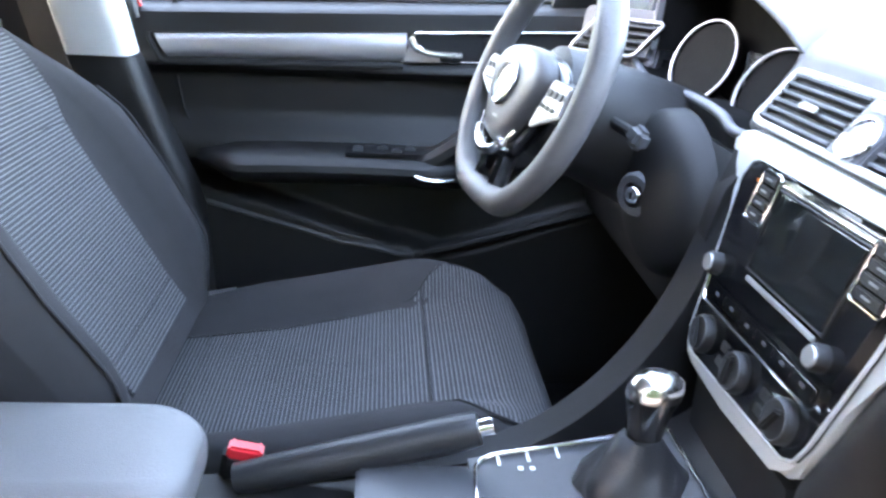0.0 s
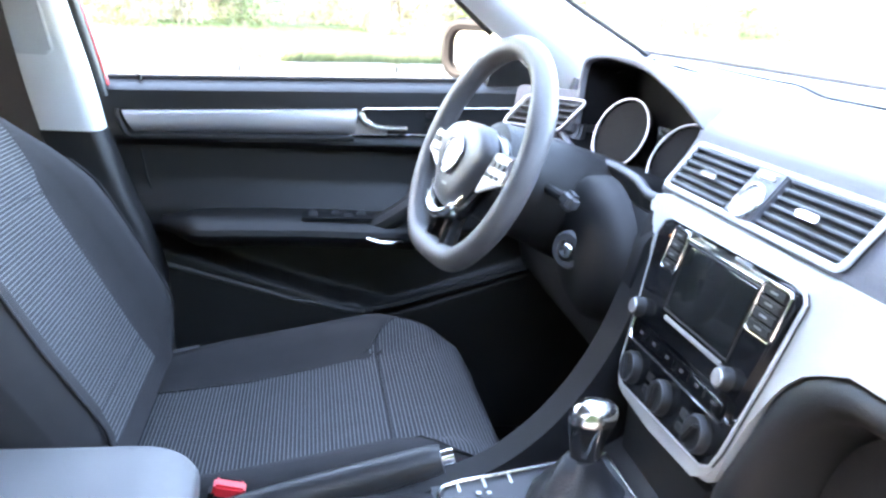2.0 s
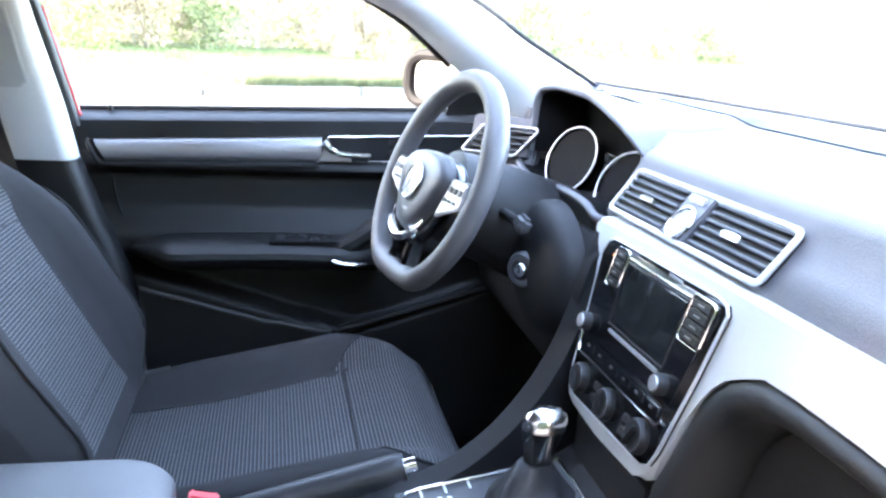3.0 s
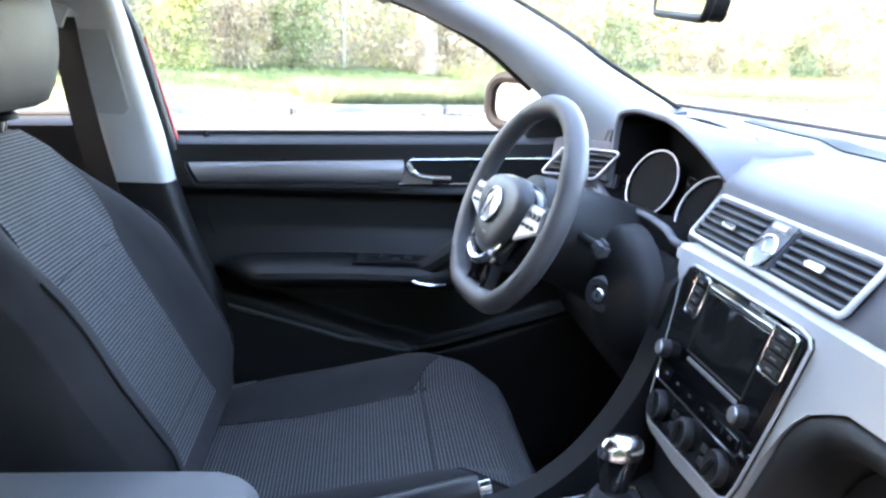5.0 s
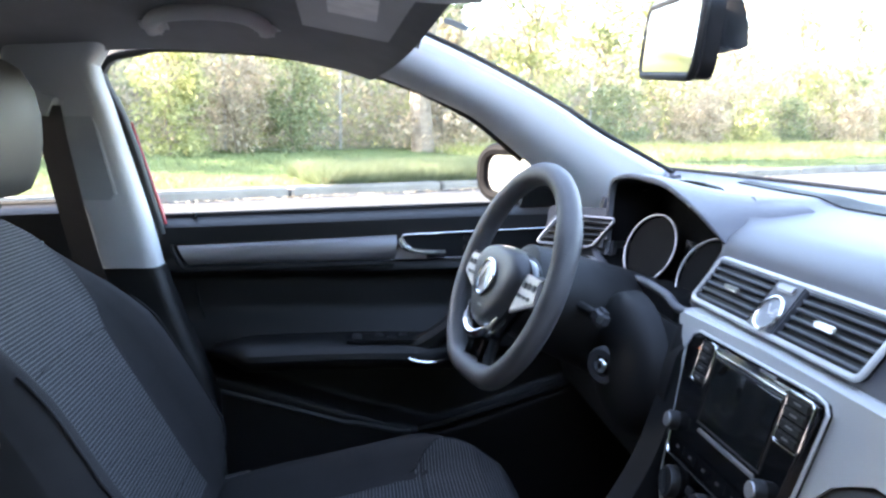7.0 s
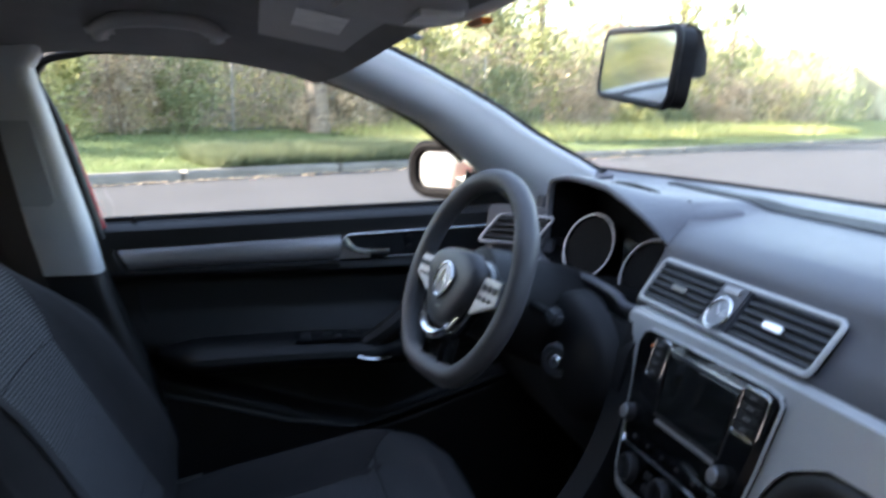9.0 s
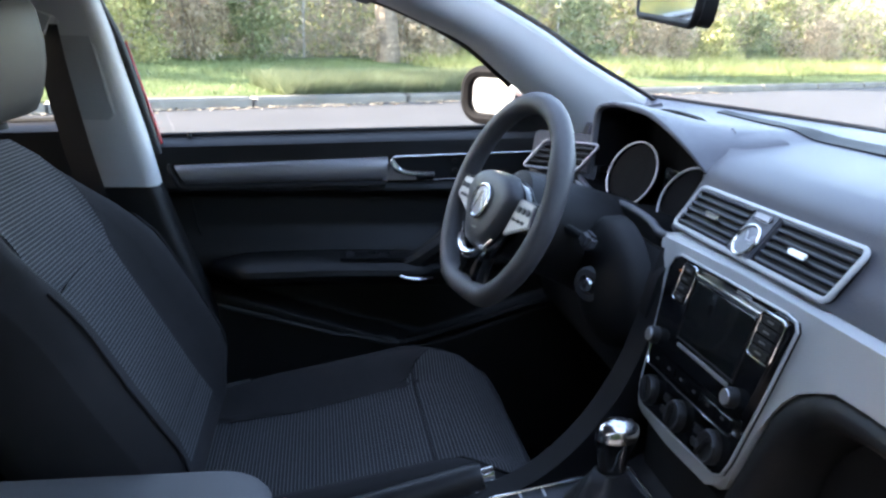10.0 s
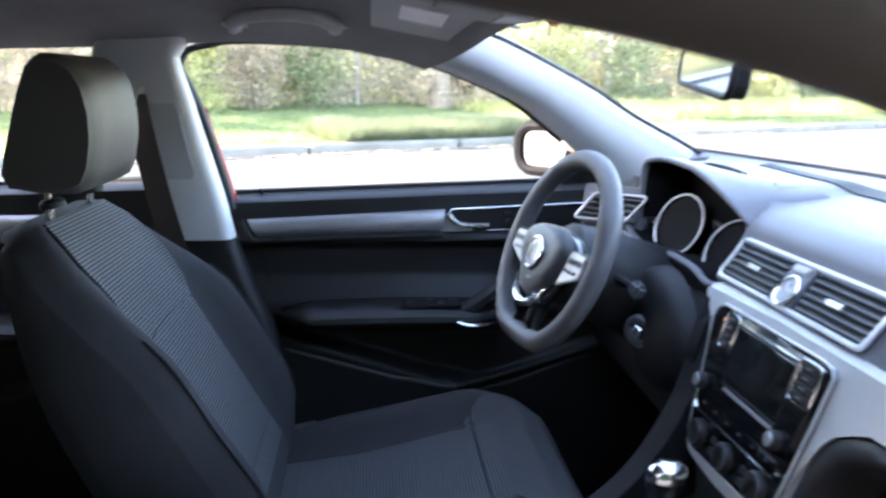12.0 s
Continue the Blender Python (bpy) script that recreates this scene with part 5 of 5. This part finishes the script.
kerb = thing("kerb", "weathered concrete kerb with fallen leaves", "kerb", kind="structure")
kb = box(2.96, 0.30, 0.34, (0, 0, 0), 0.035, 3)
kme = finish(kb, "kerb_stone", KERB)
for k in range(24):
    o = new("kerb_stone", kme)
    o.parent = kerb
    o.matrix_basis = KM @ pose(-24 + 3 * k, 0.17, -0.015 + random.uniform(-0.01, 0.01), 0, 0, random.uniform(-0.3, 0.3))

def blades(count, s0, s1, n0, n1, h, w, lean=0.4, seed=1, dens=None):
    rnd = np.random.RandomState(seed)
    V, F = [], []
    for i in range(count):
        s, n = rnd.uniform(s0, s1), rnd.uniform(n0, n1)
        hh = h * rnd.uniform(0.5, 1.3)
        a, b = rnd.uniform(0, 6.28), rnd.uniform(0, 6.28)
        p = KM @ Vector((s, n, verge_z(n) - 0.03))
        d = Vector((math.cos(a), math.sin(a), 0)) * w
        top = p + Vector((math.cos(b) * lean * hh, math.sin(b) * lean * hh, hh))
        k = len(V)
        V += [p - d, p + d, top]
        F.append((k, k + 1, k + 2))
    me = bpy.data.meshes.new("blades")
    me.from_pydata(V, [], F)
    return me
def stuff(name, me, mat, label, cat):
    me.materials.append(mat)
    return tagged(new(name, me), label, cat, kind="stuff")
stuff("grass", blades(30000, -14, 26, 0.4, 5.0, 0.11, 0.012, 0.6, 3), GRASS, "short mown green grass on the verge", "grass")
stuff("weeds", blades(26000, 2.2, 7.6, 0.25, 1.5, 0.32, 0.008, 0.8, 5), leaf_material("grey-green weeds", (0.09, 0.115, 0.055), (0.23, 0.26, 0.15)), "grey-green weeds overhanging the kerb", "weeds")
stuff("tall_grass", blades(14000, 8, 36, 1.8, 5.4, 0.32, 0.016, 0.7, 6), leaf_material("pale tall grass", (0.26, 0.30, 0.09), (0.55, 0.52, 0.24)), "pale tall grass by the fence", "grass")
def litter(count, seed):
    rnd = np.random.RandomState(seed)
    V, F = [], []
    for i in range(count):
        p = KM @ Vector((rnd.uniform(-6, 14), -abs(rnd.normal(0, 0.22)), 0.012))
        a = rnd.uniform(0, 6.28)
        for q in range(4):
            V.append(p + Vector((math.cos(a + q * 1.57) * 0.04, math.sin(a + q * 1.57) * 0.03, rnd.uniform(0, 0.03))))
        F.append(tuple(range(len(V) - 4, len(V))))
    me = bpy.data.meshes.new("litter")
    me.from_pydata(V, [], F)
    return me
stuff("fallen_leaves", litter(900, 8), LEAF_B, "dry brown leaves in the gutter", "leaves")

def leaf_cloud(clumps, per, size, seed):
    """Leaves scattered in clumps: clumps of (centre, radius)."""
    rnd = np.random.RandomState(seed)
    V, F = [], []
    for c, r in clumps:
        for i in range(per):
            d = rnd.normal(0, 1, 3)
            d = d / np.linalg.norm(d) * r * rnd.uniform(0.3, 1.0) ** 0.5
            p = Vector(c) + Vector((d[0], d[1], d[2] * 0.85))
            a, b = Vector(rnd.normal(0, 1, 3)).normalized(), Vector(rnd.normal(0, 1, 3)).normalized()
            s = size * rnd.uniform(0.6, 1.4)
            k = len(V)
            V += [p - a * s, p + b * s * 0.5, p + a * s, p - b * s * 0.5]
            F.append((k, k + 1, k + 2, k + 3))
    me = bpy.data.meshes.new("leaves")
    me.from_pydata(V, [], F)
    return me
def crown_clumps(s, n, z0, z1, rad, count, seed):
    rnd = np.random.RandomState(seed)
    out = []
    for i in range(count):
        t = rnd.uniform(0, 1)
        a = rnd.uniform(0, 6.28)
        r = rad * (0.35 + 0.65 * math.sin(math.pi * (0.15 + 0.8 * t))) * rnd.uniform(0.2, 1.0)
        out.append((KM @ Vector((s + r * math.cos(a), n + 0.6 * r * math.sin(a), z0 + (z1 - z0) * t)), rnd.uniform(0.18, 0.42) * rad ** 0.3))
    return out
def plant(name, label, cat, s, n, h, rad, trunk, mat, count, per, size, seed, z0=0.6):
    t = thing(name, label, cat, group=cat + "s on the verge")
    rnd = random.Random(seed)
    zb = verge_z(n) - 0.1
    if trunk:
        pts = bez([KM @ Vector((s, n, zb)), KM @ Vector((s - 0.1, n, zb + h * 0.3)), KM @ Vector((s + rnd.uniform(-.4, .4), n, zb + h * 0.65)), KM @ Vector((s + rnd.uniform(-.5, .5), n, zb + h))], 4)
        part("trunk", tube(pts, [trunk * (1 - 0.75 * i / (len(pts) - 1)) for i in range(len(pts))], 10), BARK, t)
        bm = bmesh.new()
        for k in range(7):
            a, z = rnd.uniform(0, 6.28), h * rnd.uniform(0.35, 0.85)
            p = KM @ Vector((s, n, zb + z))
            q = KM @ Vector((s + math.cos(a) * rad * 0.8, n + math.sin(a) * rad * 0.6, zb + z + rad * rnd.uniform(0.3, 0.8)))
            tube([p, (p + q) / 2 + Vector((0, 0, 0.1)), q], [trunk * 0.4, trunk * 0.25, trunk * 0.08], 6, bm=bm)
        part("limbs", bm, BARK, t)
    me = leaf_cloud(crown_clumps(s, n, zb + z0, zb + h * 1.1, rad, count, seed), per, size, seed + 50)
    me.materials.append(mat)
    o = new("crown", me)
    o.parent = t
plant("bush", "yellow-green leafy bush before the fence", "bush", 1.3, 4.9, 2.6, 0.85, 0.04, LEAF_Y, 60, 90, 0.05, 11, 0.1)
plant("bush", "yellow-green leafy bush before the fence", "bush", 4.4, 5.6, 2.2, 0.8, 0.04, LEAF_G, 45, 90, 0.05, 12, 0.1)
plant("bush", "dry brown brush along the fence", "bush", -1.4, 5.3, 2.0, 1.3, 0.03, LEAF_B, 60, 90, 0.05, 13, 0.1)
plant("bush", "dry brown brush along the fence", "bush", 3.0, 5.6, 2.4, 0.9, 0.03, LEAF_B, 50, 90, 0.05, 14, 0.1)
plant("tree", "pale-trunked tree at the edge of the verge", "tree", 7.8, 5.2, 7.0, 1.8, 0.32, LEAF_G, 70, 90, 0.07, 15, 3.6)
for i in range(13):
    s = -14 + 4.0 * i + random.uniform(-1, 1)
    plant("tree", "leafy roadside tree behind the fence", "tree", s, 7.5 + random.uniform(-0.5, 2), 6.5 + random.uniform(-1, 2), 2.1, 0.13, (LEAF_G, LEAF_Y, LEAF_B, LEAF_Y)[i % 4], 60, 80, 0.085, 30 + i, 0.8)
for i in range(7):
    s = 8.5 + 3.6 * i
    plant("bush", "dry grassy brush beside the road", "bush", s, 5.2 + (i % 3) * 0.4, 1.7, 1.4, 0.03, (LEAF_B, LEAF_Y, LEAF_G)[i % 3], 45, 80, 0.06, 60 + i, 0.05)
def hedge_mesh(count, s0, s1, n0, n1, zt, size, seed):
    rnd = np.random.RandomState(seed)
    V, F = [], []
    while len(F) < count:
        s, n, t = rnd.uniform(s0, s1), rnd.uniform(n0, n1), rnd.uniform(0, 1)
        top = zt * (0.55 + 0.6 * noise.noise(Vector((s * 0.45, seed, 0))) + 0.3 * noise.noise(Vector((s * 1.7, seed, 4))))
        if noise.noise(Vector((s * 1.1, t * top * 1.1, seed + n))) < -0.12:
            continue
        p = KM @ Vector((s, n, verge_z(n) + max(top, 0.5) * t))
        a, b = Vector(rnd.normal(0, 1, 3)).normalized(), Vector(rnd.normal(0, 1, 3)).normalized()
        q = size * rnd.uniform(0.6, 1.5)
        k = len(V)
        V += [p - a * q, p + b * q * 0.5, p + a * q, p - b * q * 0.5]
        F.append((k, k + 1, k + 2, k + 3))
    me = bpy.data.meshes.new("brush")
    me.from_pydata(V, [], F)
    return me
stuff("brush", hedge_mesh(30000, -16, 44, 6.4, 8.5, 4.2, 0.085, 2), LEAF_B, "dry brown brush behind the fence", "brush")
stuff("brush", hedge_mesh(26000, -16, 44, 6.8, 9.5, 5.5, 0.09, 7), LEAF_Y, "yellowing leafy brush behind the fence", "brush")
stuff("brush", hedge_mesh(22000, -20, 60, 9.0, 13.0, 8.0, 0.13, 9), LEAF_G, "green leafy brush farther back", "brush")
fence = thing("chain_link_fence", "grey chain-link fence behind the verge", "fence")
fb = bmesh.new()
FN, FH = 6.2, 2.1
for k in range(260):
    s = -9 + 0.085 * k
    for sg in (1, -1):
        a, b = KM @ Vector((s, FN, verge_z(FN))), KM @ Vector((s + sg * FH, FN, verge_z(FN) + FH))
        tube([a, b], 0.004, 3, bm=fb)
fo = part("wire_mesh", fb, WIRE, fence)
for k in range(9):
    part("post", tube([KM @ Vector((-9 + 3 * k, FN + 0.05, verge_z(FN) - 0.1)), KM @ Vector((-9 + 3 * k, FN + 0.05, verge_z(FN) + FH + 0.1))], 0.03, 8), WIRE, fence)
def back_f(u, v):
    s = -60 + 160 * u
    return KM @ Vector((s, 16 + 2 * math.sin(s * 0.7), -0.2 + (5.8 + 2.5 * noise.noise(Vector((s * 0.25, 0, 3)))) * v))
tagged(part("backdrop", sheet(back_f, 120, 4, (0, 0.5, 0)), BACK), "distant sunlit woodland behind the fence", "backdrop", kind="structure")

# an unseen dark bank added behind the camera to cut low side light
def near_f(u, v):
    x = -9 + 20 * u
    return Vector((x, -3.0 - 0.8 * v + 0.35 * noise.noise(Vector((x * 0.8, v * 3, 1))), -0.1 + 3.2 * v + 0.4 * noise.noise(Vector((x * 0.6, 7, 2))) * v))
tagged(part("side_light_block", sheet(near_f, 60, 16, (0, -0.8, 0)), material("dark green light block", (0.022, 0.028, 0.014), 0.95, spec=0.1, noise_scale=4, var=0.5, bump=1.0, fine=30)), "unseen dark green bank added to block side light", "hedge", kind="structure")
